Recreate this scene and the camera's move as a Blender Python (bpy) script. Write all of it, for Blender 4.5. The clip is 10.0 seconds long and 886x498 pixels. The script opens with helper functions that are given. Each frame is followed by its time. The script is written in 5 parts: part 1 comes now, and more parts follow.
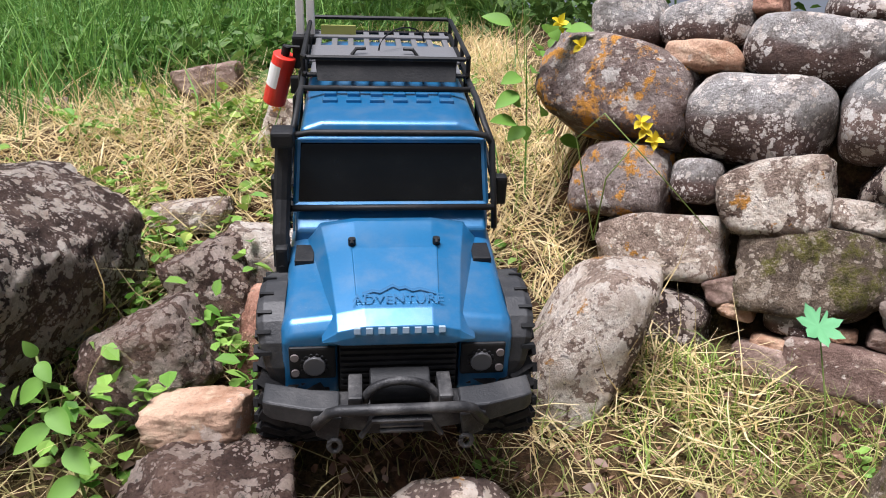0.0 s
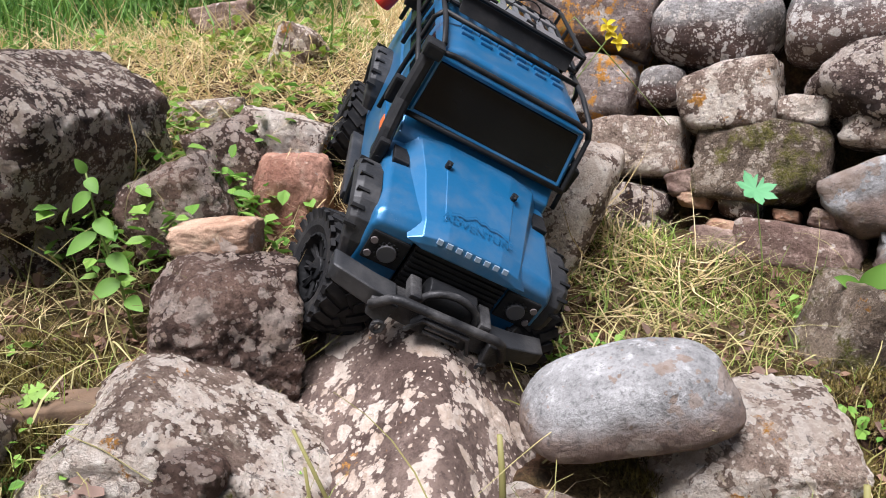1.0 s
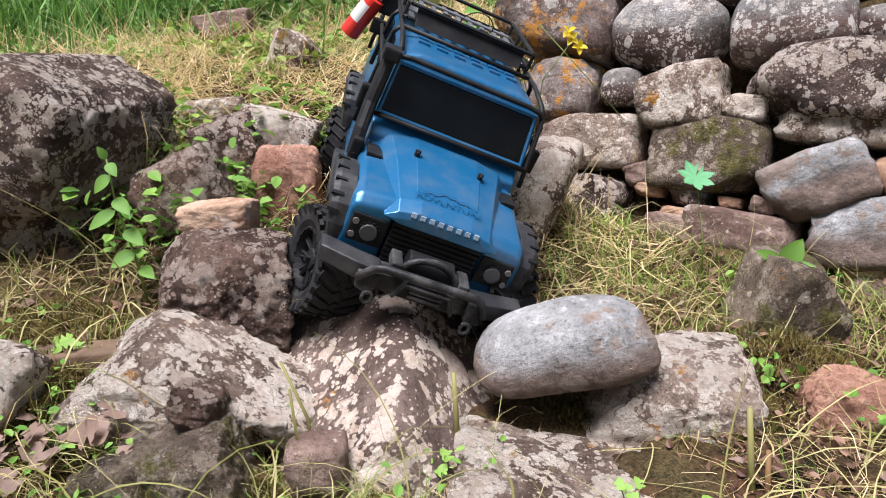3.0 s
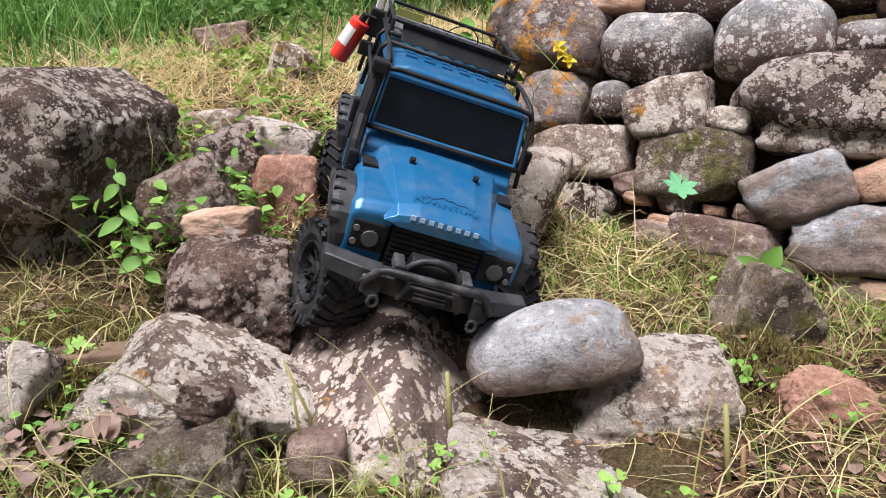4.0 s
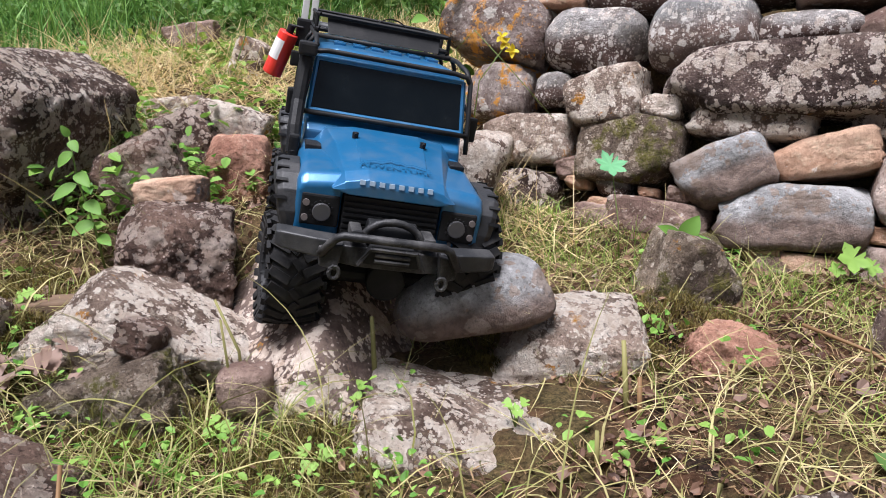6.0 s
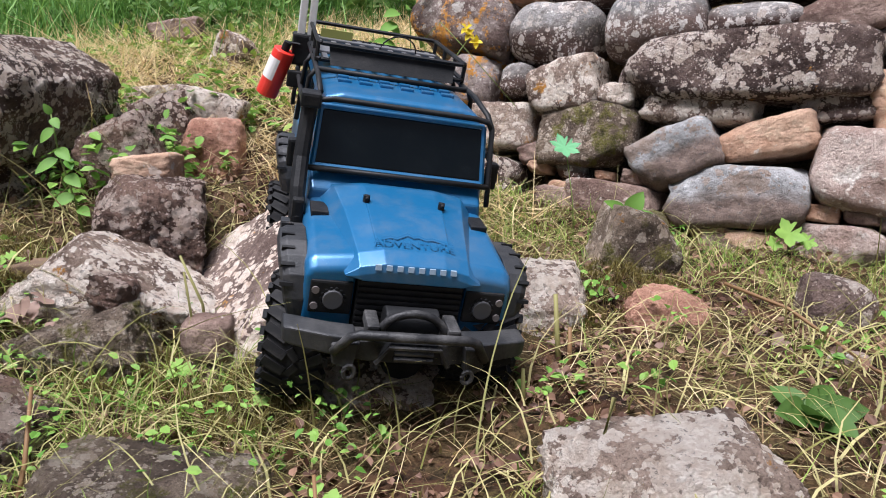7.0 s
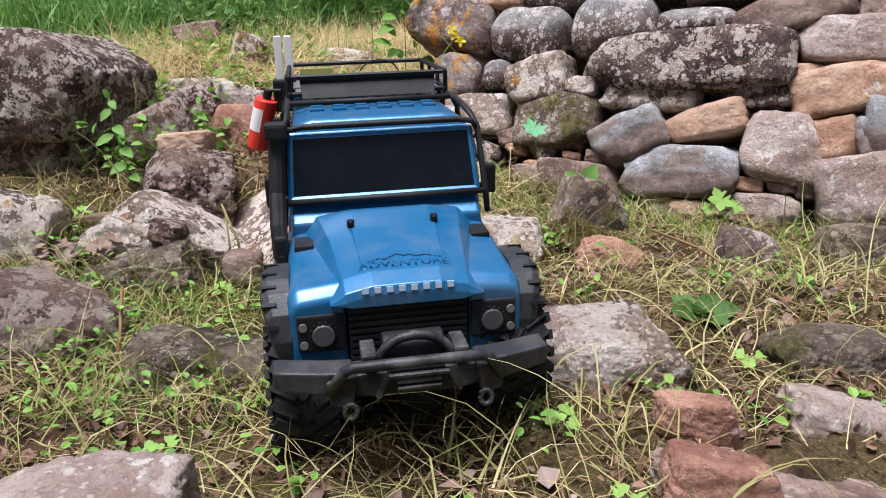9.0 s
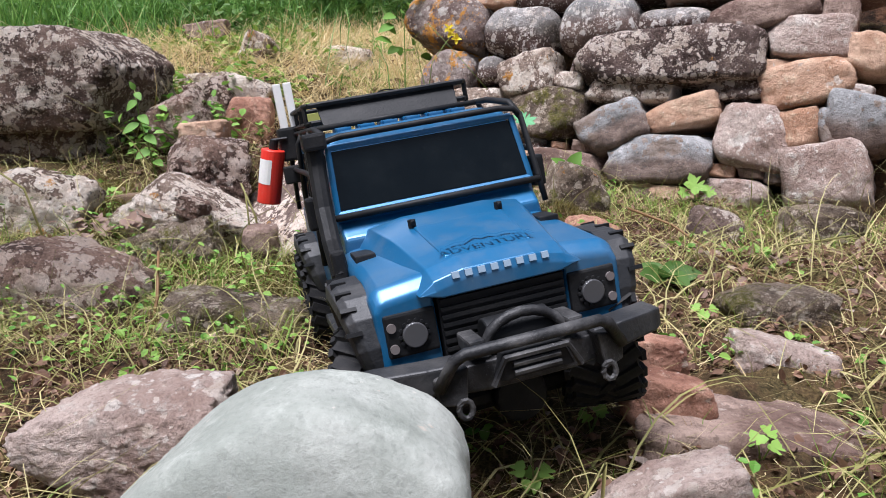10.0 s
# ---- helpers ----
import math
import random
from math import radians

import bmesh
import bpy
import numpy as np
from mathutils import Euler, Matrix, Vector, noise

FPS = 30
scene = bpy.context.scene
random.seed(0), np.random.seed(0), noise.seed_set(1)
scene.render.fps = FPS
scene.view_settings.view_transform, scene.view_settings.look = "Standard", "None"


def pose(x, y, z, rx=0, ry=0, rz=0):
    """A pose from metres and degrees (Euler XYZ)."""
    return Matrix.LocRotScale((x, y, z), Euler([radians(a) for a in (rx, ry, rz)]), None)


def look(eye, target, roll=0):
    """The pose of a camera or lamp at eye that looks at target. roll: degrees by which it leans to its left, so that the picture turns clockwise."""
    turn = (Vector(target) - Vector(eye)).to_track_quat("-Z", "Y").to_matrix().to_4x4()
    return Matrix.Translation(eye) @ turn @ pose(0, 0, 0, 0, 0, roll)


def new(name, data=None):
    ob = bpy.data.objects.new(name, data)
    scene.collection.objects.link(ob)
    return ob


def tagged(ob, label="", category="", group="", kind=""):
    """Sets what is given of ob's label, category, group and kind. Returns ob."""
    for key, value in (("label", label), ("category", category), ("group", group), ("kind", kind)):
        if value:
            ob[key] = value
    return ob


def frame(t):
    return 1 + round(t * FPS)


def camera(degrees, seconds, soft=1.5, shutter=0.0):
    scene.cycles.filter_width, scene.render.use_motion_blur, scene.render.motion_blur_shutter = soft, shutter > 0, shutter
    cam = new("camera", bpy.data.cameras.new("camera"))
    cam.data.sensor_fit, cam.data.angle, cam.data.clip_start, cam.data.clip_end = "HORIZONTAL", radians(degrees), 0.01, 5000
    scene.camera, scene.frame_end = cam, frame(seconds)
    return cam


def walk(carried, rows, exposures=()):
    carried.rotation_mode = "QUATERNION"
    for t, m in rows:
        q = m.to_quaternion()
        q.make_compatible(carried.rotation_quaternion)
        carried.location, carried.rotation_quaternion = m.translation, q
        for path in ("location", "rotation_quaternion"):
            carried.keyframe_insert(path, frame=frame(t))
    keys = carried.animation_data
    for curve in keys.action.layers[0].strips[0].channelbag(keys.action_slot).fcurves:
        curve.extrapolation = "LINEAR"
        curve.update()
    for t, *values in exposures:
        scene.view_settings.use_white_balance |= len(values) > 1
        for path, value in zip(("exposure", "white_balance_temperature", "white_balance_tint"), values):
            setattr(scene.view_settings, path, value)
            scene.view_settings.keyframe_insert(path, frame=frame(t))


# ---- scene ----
cam = camera(60.8, 10.0, soft=1.0, shutter=0.0)
METRES, EYE, TILT, LEAN, TURN = 0.94, 0.55, -14.0, 0.0, 0.0
ROWS = [
    (0.0, 0.0, 0.0, 0.0, -0.0, 0.0, -0.0),
    (0.5, 0.0043, -0.0588, -0.0499, 0.46, -0.06, -0.07),
    (1.0, 0.0308, -0.1245, -0.1569, 0.71, -0.09, -0.17),
    (1.5, 0.0454, -0.1729, -0.2079, 0.87, -0.09, -0.2),
    (2.0, 0.0568, -0.2054, -0.2012, 0.93, -0.01, -0.17),
    (2.5, 0.066, -0.2234, -0.1937, 0.87, 0.12, -0.16),
    (4.0, 0.0688, -0.2844, -0.1927, 0.38, 0.89, -0.17),
    (4.5, 0.0817, -0.2967, -0.2003, 0.11, 1.27, -0.17),
    (5.0, 0.0916, -0.3174, -0.2246, -0.13, 1.72, -0.19),
    (5.5, 0.1134, -0.3297, -0.251, -0.39, 2.15, -0.21),
    (7.0, 0.1894, -0.4091, -0.3204, -0.83, 3.18, -0.24),
    (7.5, 0.2161, -0.4745, -0.3683, -0.89, 3.39, -0.26),
    (8.0, 0.2153, -0.5306, -0.381, -0.91, 3.54, -0.26),
    (8.5, 0.2106, -0.5773, -0.392, -0.9, 3.61, -0.25),
    (9.0, 0.2073, -0.6308, -0.4096, -0.92, 3.62, -0.26),
    (9.5, 0.2054, -0.6951, -0.4385, -0.99, 3.64, -0.26),
    (10.0, 0.207, -0.7476, -0.4555, -1.1, 3.63, -0.26),
]
walk(cam, [(t, pose(0, 0, EYE, TILT, LEAN, TURN) @ pose(METRES * x, METRES * y, METRES * z, 90 + pitch, roll, yaw)) for t, x, y, z, yaw, pitch, roll in ROWS], exposures=[(0.0, 0.88, 6120, 16), (3.0, 0.86, 6130, 16), (5.5, 0.84, 6060, 16), (8.0, 0.73, 5930, 16), (10.0, 0.72, 5920, 16)])

# ---- world and sun: a bright overcast day ----
world = bpy.data.worlds.new("overcast_sky")
scene.world = world
world.use_nodes = True
wn = world.node_tree
wbg = wn.nodes["Background"]
wsky = wn.nodes.new("ShaderNodeTexSky")
wsky.sky_type = "NISHITA"
wsky.sun_disc = False
wsky.sun_elevation = radians(71)
wsky.sun_rotation = radians(216)
wsky.air_density, wsky.dust_density, wsky.ozone_density = 1.0, 6.0, 1.0
wmix = wn.nodes.new("ShaderNodeMix")
wmix.data_type = "RGBA"
wmix.inputs[0].default_value = 0.65
wmix.inputs[7].default_value = (7.0, 7.7, 8.9, 1)
wn.links.new(wsky.outputs[0], wmix.inputs[6])
wn.links.new(wmix.outputs[2], wbg.inputs[0])
wbg.inputs[1].default_value = 0.027
sun = new("sun", bpy.data.lights.new("sun", "SUN"))
sun.data.energy, sun.data.angle, sun.data.color = 5.0, radians(32), (1.0, 0.975, 0.95)
sun.matrix_world = look((-1.6, -2.2, 8), (0, 0, 0))


# ---- materials ----
class Nodes:
    """Short hand for a node material."""

    def __init__(self, name):
        self.mat = bpy.data.materials.new(name)
        self.mat.use_nodes = True
        self.t = self.mat.node_tree
        self.bsdf = self.t.nodes["Principled BSDF"]
        self.co = self.t.nodes.new("ShaderNodeTexCoord")

    def add(self, kind, **inputs):
        n = self.t.nodes.new(kind)
        for k, v in inputs.items():
            self.put(n.inputs[k.replace("_", " ")], v)
        return n

    def put(self, socket, v):
        if hasattr(v, "is_linked"):
            self.t.links.new(v, socket)
        else:
            socket.default_value = v

    def noise(self, scale, detail=4.0, rough=0.6, where="Object", w=0.0):
        n = self.add("ShaderNodeTexNoise", Scale=scale, Detail=detail, Roughness=rough)
        self.t.links.new(self.co.outputs[where], n.inputs["Vector"])
        if w:
            n.noise_dimensions = "4D"
            self.put(n.inputs["W"], w)
        return n.outputs["Fac"]

    def thalli(self, scale, reach, shift):
        """Round crusts of uneven size with frayed rims; gives the cover and a value for each crust."""
        wob = self.add("ShaderNodeTexNoise", Scale=scale * 1.6, Detail=4.0, Roughness=0.7)
        self.t.links.new(self.co.outputs["Object"], wob.inputs["Vector"])
        off = self.t.nodes.new("ShaderNodeCombineXYZ")
        for k in range(3):
            self.put(off.inputs[k], self.math("MULTIPLY", shift, 0.7 + k))
        at = self.t.nodes.new("ShaderNodeVectorMath")
        self.put(at.inputs[0], self.co.outputs["Object"])
        self.put(at.inputs[1], off.outputs[0])
        fray = self.t.nodes.new("ShaderNodeVectorMath")
        fray.operation = "MULTIPLY_ADD"
        self.put(fray.inputs[0], wob.outputs["Color"])
        fray.inputs[1].default_value = (0.9 / scale,) * 3
        self.put(fray.inputs[2], at.outputs[0])
        v = self.add("ShaderNodeTexVoronoi", Scale=scale)
        self.t.links.new(fray.outputs[0], v.inputs["Vector"])
        cell = self.add("ShaderNodeSeparateXYZ", Vector=v.outputs["Color"])
        edge = self.math("SUBTRACT", self.math("MULTIPLY", cell.outputs[0], reach), v.outputs["Distance"])
        return self.ramp(edge, -0.02, 0.05), cell.outputs[1]

    def ramp(self, fac, lo, hi):
        n = self.add("ShaderNodeMapRange", Value=fac)
        n.interpolation_type = "SMOOTHSTEP"
        n.inputs["From Min"].default_value, n.inputs["From Max"].default_value = lo, hi
        return n.outputs[0]

    def math(self, op, a, b):
        n = self.t.nodes.new("ShaderNodeMath")
        n.operation = op
        self.put(n.inputs[0], a)
        self.put(n.inputs[1], b)
        return n.outputs[0]

    def mix(self, fac, a, b):
        n = self.t.nodes.new("ShaderNodeMix")
        n.data_type = "RGBA"
        self.put(n.inputs[0], fac)
        for s, v in ((n.inputs[6], a), (n.inputs[7], b)):
            self.put(s, (*v, 1) if isinstance(v, tuple) and len(v) == 3 else v)
        return n.outputs[2]

    def bump(self, height, strength, dist):
        n = self.add("ShaderNodeBump", Height=height, Strength=strength, Distance=dist)
        self.t.links.new(n.outputs[0], self.bsdf.inputs["Normal"])
        return n

    def done(self, color, rough=0.7, metal=0.0, spec=0.5):
        self.put(self.bsdf.inputs["Base Color"], (*color, 1) if isinstance(color, tuple) and len(color) == 3 else color)
        self.put(self.bsdf.inputs["Roughness"], rough)
        self.put(self.bsdf.inputs["Metallic"], metal)
        self.put(self.bsdf.inputs["Specular IOR Level"], spec)
        return self.mat


def rand(n):
    return n.t.nodes.new("ShaderNodeObjectInfo").outputs["Random"]


def stone_mat(name, dark, light, crust=None, amount=0.5, crust_scale=40.0, gold=0.0, moss=0.0, base=None, relief=1.0, tone=0.5, grain=1.0):
    """Weathered stone: two body colours, a pale lichen crust, gold lichen, moss, a base colour towards the bottom."""
    n = Nodes(name)
    r = n.math("MULTIPLY", rand(n), 40.0)
    big = n.noise(11, 6, 0.62, w=r)
    mid = n.noise(60, 8, 0.72, w=r)
    fine = n.noise(320, 5, 0.75, w=r)
    c = n.mix(n.ramp(big, 0.5 - tone * 0.22, 0.5 + tone * 0.22), dark, light)
    c = n.mix(n.math("MULTIPLY", n.ramp(mid, 0.5, 0.72), 0.75 * grain), c, tuple(min(0.75, v * 1.6 + 0.05) for v in light))
    c = n.mix(n.math("MULTIPLY", n.ramp(mid, 0.48, 0.3), 0.8 * grain), c, tuple(v * 0.4 for v in dark))
    c = n.mix(n.math("MULTIPLY", n.ramp(fine, 0.45, 0.7), 0.6 * grain), c, tuple(v * 0.4 for v in dark))
    # the base colour takes over towards the stone's bottom, its edge broken by noise
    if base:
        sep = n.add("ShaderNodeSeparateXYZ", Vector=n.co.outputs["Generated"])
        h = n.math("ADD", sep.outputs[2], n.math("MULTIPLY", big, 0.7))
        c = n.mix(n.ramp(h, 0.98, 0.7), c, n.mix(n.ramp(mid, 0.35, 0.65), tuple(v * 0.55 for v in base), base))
    if crust:
        shown = (crust[0] * 0.6, crust[1] * 0.5, crust[2] * 0.43)
        patch = n.ramp(n.noise(crust_scale * 0.5, 4, 0.6, w=n.math("ADD", r, 17.3)), 0.38, 0.62)
        for k, (size, much) in enumerate(((0.9, 0.95), (2.2, 0.85), (5.5, 0.75))):
            reach = n.math("MULTIPLY", n.math("ADD", n.math("MULTIPLY", patch, 0.75), 0.3), much * amount * 1.05)
            f, tint = n.thalli(crust_scale * size, reach, n.math("ADD", r, 3.0 + k))
            f = n.math("MULTIPLY", f, n.ramp(fine, 0.3, 0.4))
            c = n.mix(n.math("MULTIPLY", f, 0.92), c, n.mix(n.math("MULTIPLY", n.math("ADD", tint, n.ramp(mid, 0.35, 0.65)), 0.5), shown, crust))
        pits = n.ramp(n.noise(150, 4, 0.7, w=r), 0.42, 0.36)
        c = n.mix(n.math("MULTIPLY", pits, 0.6 * grain), c, tuple(v * 0.45 for v in dark))
    if gold:
        g = n.ramp(n.noise(20, 7, 0.72, w=n.math("ADD", r, 21.0)), 0.66 - gold * 0.17, 0.7 - gold * 0.17)
        c = n.mix(n.math("MULTIPLY", g, n.ramp(mid, 0.4, 0.52)), c, (0.55, 0.25, 0.045))
    if moss:
        g = n.ramp(n.noise(15, 7, 0.72, w=n.math("ADD", r, 33.0)), 0.66 - moss * 0.16, 0.74 - moss * 0.16)
        c = n.mix(n.math("MULTIPLY", g, n.ramp(fine, 0.3, 0.55)), c, n.mix(n.ramp(mid, 0.35, 0.6), (0.07, 0.065, 0.014), (0.22, 0.2, 0.045)))
    hgt = n.math("ADD", mid, n.math("MULTIPLY", fine, 0.35))
    n.bump(hgt, 1.0 * relief, 0.018)
    return n.done(c, 0.85, 0.0, 0.25)


STONE = {
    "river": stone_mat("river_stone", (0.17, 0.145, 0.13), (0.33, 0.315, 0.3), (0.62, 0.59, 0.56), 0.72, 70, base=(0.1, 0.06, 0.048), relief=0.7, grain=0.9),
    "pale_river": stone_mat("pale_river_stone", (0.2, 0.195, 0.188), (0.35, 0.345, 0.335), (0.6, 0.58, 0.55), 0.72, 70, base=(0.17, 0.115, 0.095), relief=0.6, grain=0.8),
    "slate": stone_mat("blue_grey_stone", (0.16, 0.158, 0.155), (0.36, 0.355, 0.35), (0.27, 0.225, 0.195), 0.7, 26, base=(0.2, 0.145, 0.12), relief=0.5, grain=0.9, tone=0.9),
    "tan": stone_mat("tan_sandstone", (0.38, 0.21, 0.13), (0.6, 0.4, 0.28), (0.64, 0.56, 0.49), 0.3, 30, relief=0.7, grain=0.6),
    "red": stone_mat("red_sandstone", (0.26, 0.12, 0.08), (0.55, 0.3, 0.21), (0.55, 0.45, 0.38), 0.25, 32, relief=0.8, grain=0.8),
    "brown": stone_mat("brown_stone", (0.16, 0.1, 0.08), (0.36, 0.26, 0.21), (0.55, 0.5, 0.45), 0.3, 32, relief=0.7, grain=0.8),
    "pale": stone_mat("pale_pink_stone", (0.36, 0.25, 0.205), (0.58, 0.46, 0.395), (0.78, 0.72, 0.66), 0.5, 22, relief=0.9, grain=0.8),
    "lichen": stone_mat("lichen_stone", (0.07, 0.042, 0.034), (0.26, 0.18, 0.15), (0.88, 0.79, 0.71), 0.9, 52, gold=0.1, moss=0.15, relief=1.3),
    "lichen_pale": stone_mat("crusted_stone", (0.15, 0.095, 0.07), (0.5, 0.37, 0.29), (0.98, 0.9, 0.8), 1.4, 42, gold=0.42, moss=0.15, relief=1.2),
    "mottled": stone_mat("mottled_stone", (0.12, 0.066, 0.048), (0.46, 0.29, 0.22), (0.95, 0.8, 0.7), 0.95, 40, moss=0.15, relief=1.5),
    "dark": stone_mat("dark_stone", (0.08, 0.048, 0.036), (0.27, 0.175, 0.135), (0.95, 0.86, 0.76), 0.98, 76, moss=0.15, relief=1.4),
    "moss": stone_mat("mossy_stone", (0.15, 0.105, 0.075), (0.45, 0.34, 0.25), (0.75, 0.66, 0.55), 0.65, 60, gold=0.1, moss=0.9, relief=1.4),
    "gold": stone_mat("gold_lichen_stone", (0.15, 0.1, 0.085), (0.36, 0.3, 0.27), (0.62, 0.59, 0.55), 0.5, 30, gold=0.85, relief=0.9),
    "ridge": stone_mat("patchy_lichen_stone", (0.1, 0.065, 0.053), (0.23, 0.165, 0.135), (0.78, 0.69, 0.6), 0.95, 34, gold=0.3, relief=0.8, grain=0.8),
    "green": stone_mat("green_grey_stone", (0.22, 0.235, 0.205), (0.33, 0.34, 0.305), (0.46, 0.46, 0.42), 0.3, 22, relief=0.3, grain=0.4),
}


def soil_mat():
    n = Nodes("soil")
    a, b, f = n.noise(4.5, 6, 0.6), n.noise(34, 8, 0.72), n.noise(260, 5, 0.75)
    c = n.mix(n.ramp(b, 0.38, 0.62), (0.018, 0.01, 0.006), (0.14, 0.07, 0.038))
    c = n.mix(n.math("MULTIPLY", n.ramp(a, 0.42, 0.6), 0.8), c, n.mix(n.ramp(f, 0.35, 0.65), (0.04, 0.034, 0.012), (0.2, 0.15, 0.06)))
    c = n.mix(n.math("MULTIPLY", n.ramp(f, 0.55, 0.75), 0.45), c, (0.3, 0.19, 0.1))
    n.bump(n.math("ADD", b, n.math("MULTIPLY", f, 0.5)), 1.0, 0.014)
    return n.done(c, 0.95, 0.0, 0.2)


def blade_mat(name, lo, hi, tip=None, rough=0.6):
    n = Nodes(name)
    geo = n.t.nodes.new("ShaderNodeNewGeometry").outputs["Random Per Island"]
    c = n.mix(geo, lo, hi)
    c = n.mix(n.math("MULTIPLY", n.noise(40, 4), 0.5), c, tip or tuple(v * 0.5 for v in lo))
    n.put(n.bsdf.inputs["Subsurface Weight"], 0.0)
    m = n.done(c, rough, 0.0, 0.35)
    tr = n.add("ShaderNodeBsdfTranslucent", Color=c)
    mx = n.t.nodes.new("ShaderNodeMixShader")
    mx.inputs[0].default_value = 0.3
    n.t.links.new(n.bsdf.outputs[0], mx.inputs[1])
    n.t.links.new(tr.outputs[0], mx.inputs[2])
    n.t.links.new(mx.outputs[0], n.t.nodes["Material Output"].inputs[0])
    return m


def plain_mat(name, color, rough=0.5, metal=0.0, dust=0.0, dust_color=(0.32, 0.28, 0.24), relief=0.0, coat=0.0, spec=0.5):
    """A made surface with fine grain, and dust where it was driven through dirt."""
    n = Nodes(name)
    f, g = n.noise(30, 6, 0.65), n.noise(400, 3, 0.6)
    c = n.mix(n.math("MULTIPLY", n.ramp(g, 0.3, 0.8), 0.2), color, tuple(v * 0.7 for v in color))
    if dust:
        c = n.mix(n.math("MULTIPLY", n.ramp(f, 0.4, 0.75), dust), c, dust_color)
        specks = n.ramp(n.noise(650, 3, 0.7), 0.62, 0.7)
        smear = n.ramp(n.noise(14, 5, 0.7), 0.45, 0.65)
        c = n.mix(n.math("MULTIPLY", n.math("MULTIPLY", specks, smear), dust), c, tuple(min(0.6, v * 1.8) for v in dust_color))
    if relief:
        n.bump(g, relief, 0.001)
    if coat:
        n.put(n.bsdf.inputs["Coat Weight"], coat)
        n.put(n.bsdf.inputs["Coat Roughness"], 0.3)
    return n.done(c, rough, metal, spec)


SOIL = soil_mat()
BROWN_STRAW = blade_mat("brown_straw", (0.14, 0.08, 0.035), (0.46, 0.31, 0.16), (0.1, 0.06, 0.03))
OLD_WOOD = plain_mat("weathered_wood", (0.16, 0.1, 0.06), 0.9, 0.0, 0.6, (0.06, 0.045, 0.03), 0.6)
STRAW = blade_mat("dry_straw", (0.58, 0.43, 0.19), (0.93, 0.8, 0.5), (0.42, 0.29, 0.13))
STALK = blade_mat("yellow_green_stalk", (0.2, 0.21, 0.05), (0.64, 0.57, 0.27), (0.2, 0.15, 0.05))
GRASS = blade_mat("green_grass", (0.13, 0.25, 0.03), (0.42, 0.52, 0.11), (0.07, 0.14, 0.02))
TALL = blade_mat("lush_grass", (0.05, 0.17, 0.025), (0.25, 0.44, 0.09), (0.03, 0.1, 0.015))
WEED = blade_mat("weed_leaf", (0.1, 0.25, 0.03), (0.32, 0.5, 0.1), (0.06, 0.17, 0.025))
LITTER = blade_mat("leaf_litter", (0.08, 0.035, 0.02), (0.4, 0.24, 0.16), (0.06, 0.03, 0.02))
PALE_LEAF = blade_mat("pale_dead_leaf", (0.2, 0.12, 0.09), (0.36, 0.25, 0.2), (0.1, 0.055, 0.04))
PALE_CHIP = blade_mat("stone_chip", (0.22, 0.13, 0.1), (0.6, 0.5, 0.43), (0.16, 0.09, 0.06), 0.9)
MOSS = blade_mat("moss", (0.06, 0.045, 0.012), (0.26, 0.2, 0.05), (0.05, 0.04, 0.01))
CRANE = blade_mat("blue_green_leaf", (0.1, 0.36, 0.16), (0.18, 0.46, 0.22), (0.07, 0.26, 0.1))
BUSH = blade_mat("bush_leaf", (0.05, 0.12, 0.02), (0.17, 0.28, 0.06), (0.03, 0.08, 0.015))
STEM = blade_mat("green_stem", (0.2, 0.3, 0.07), (0.4, 0.45, 0.15))
TWIG = blade_mat("brown_twig", (0.24, 0.13, 0.06), (0.42, 0.26, 0.12))
PETAL = blade_mat("yellow_petal", (0.8, 0.62, 0.02), (0.9, 0.72, 0.05))

BLUE = plain_mat("blue_car_paint", (0.009, 0.124, 0.278), 0.34, 0.35, 0.34, (0.15, 0.2, 0.26), 0.0, 0.35)
BLACK = plain_mat("black_plastic", (0.009, 0.0095, 0.0105), 0.55, 0.0, 0.1, (0.14, 0.13, 0.12), 0.3, 0.0, 0.22)
DUSTY = plain_mat("scuffed_black_plastic", (0.013, 0.013, 0.014), 0.5, 0.0, 0.62, (0.16, 0.155, 0.15), 0.5, 0.0, 0.3)
FLARE = plain_mat("grey_plastic_flare", (0.014, 0.015, 0.017), 0.55, 0.0, 0.3, (0.12, 0.115, 0.11), 0.4)
SATIN = plain_mat("satin_grey_plastic", (0.13, 0.13, 0.135), 0.32, 0.0, 0.3, (0.14, 0.13, 0.125), 0.2)
RUBBER = plain_mat("tyre_rubber", (0.014, 0.014, 0.015), 0.7, 0.0, 0.5, (0.075, 0.069, 0.062), 0.5, 0.0, 0.18)
GLASS = plain_mat("dark_window_glass", (0.003, 0.005, 0.0065), 0.12, 0.0, 0.06, (0.05, 0.055, 0.055), 0, 0, 0.26)
LETTER = plain_mat("pale_letter", (0.2, 0.27, 0.34), 0.6)
LENS = plain_mat("headlight_lens", (0.07, 0.07, 0.073), 0.3, 0.1)
LAMP = plain_mat("small_lamp_lens", (0.16, 0.14, 0.135), 0.3)
AMBER = plain_mat("amber_marker", (0.7, 0.13, 0.03), 0.4)
RED = plain_mat("red_enamel", (0.72, 0.035, 0.02), 0.32, 0.0, 0.1)
WHITE = plain_mat("white_plastic", (0.8, 0.79, 0.76), 0.4, 0.0, 0.1)
TAG = plain_mat("faded_tag", (0.3, 0.31, 0.08), 0.5)
DECAL = plain_mat("dark_decal", (0.007, 0.085, 0.195), 0.4, 0.1)


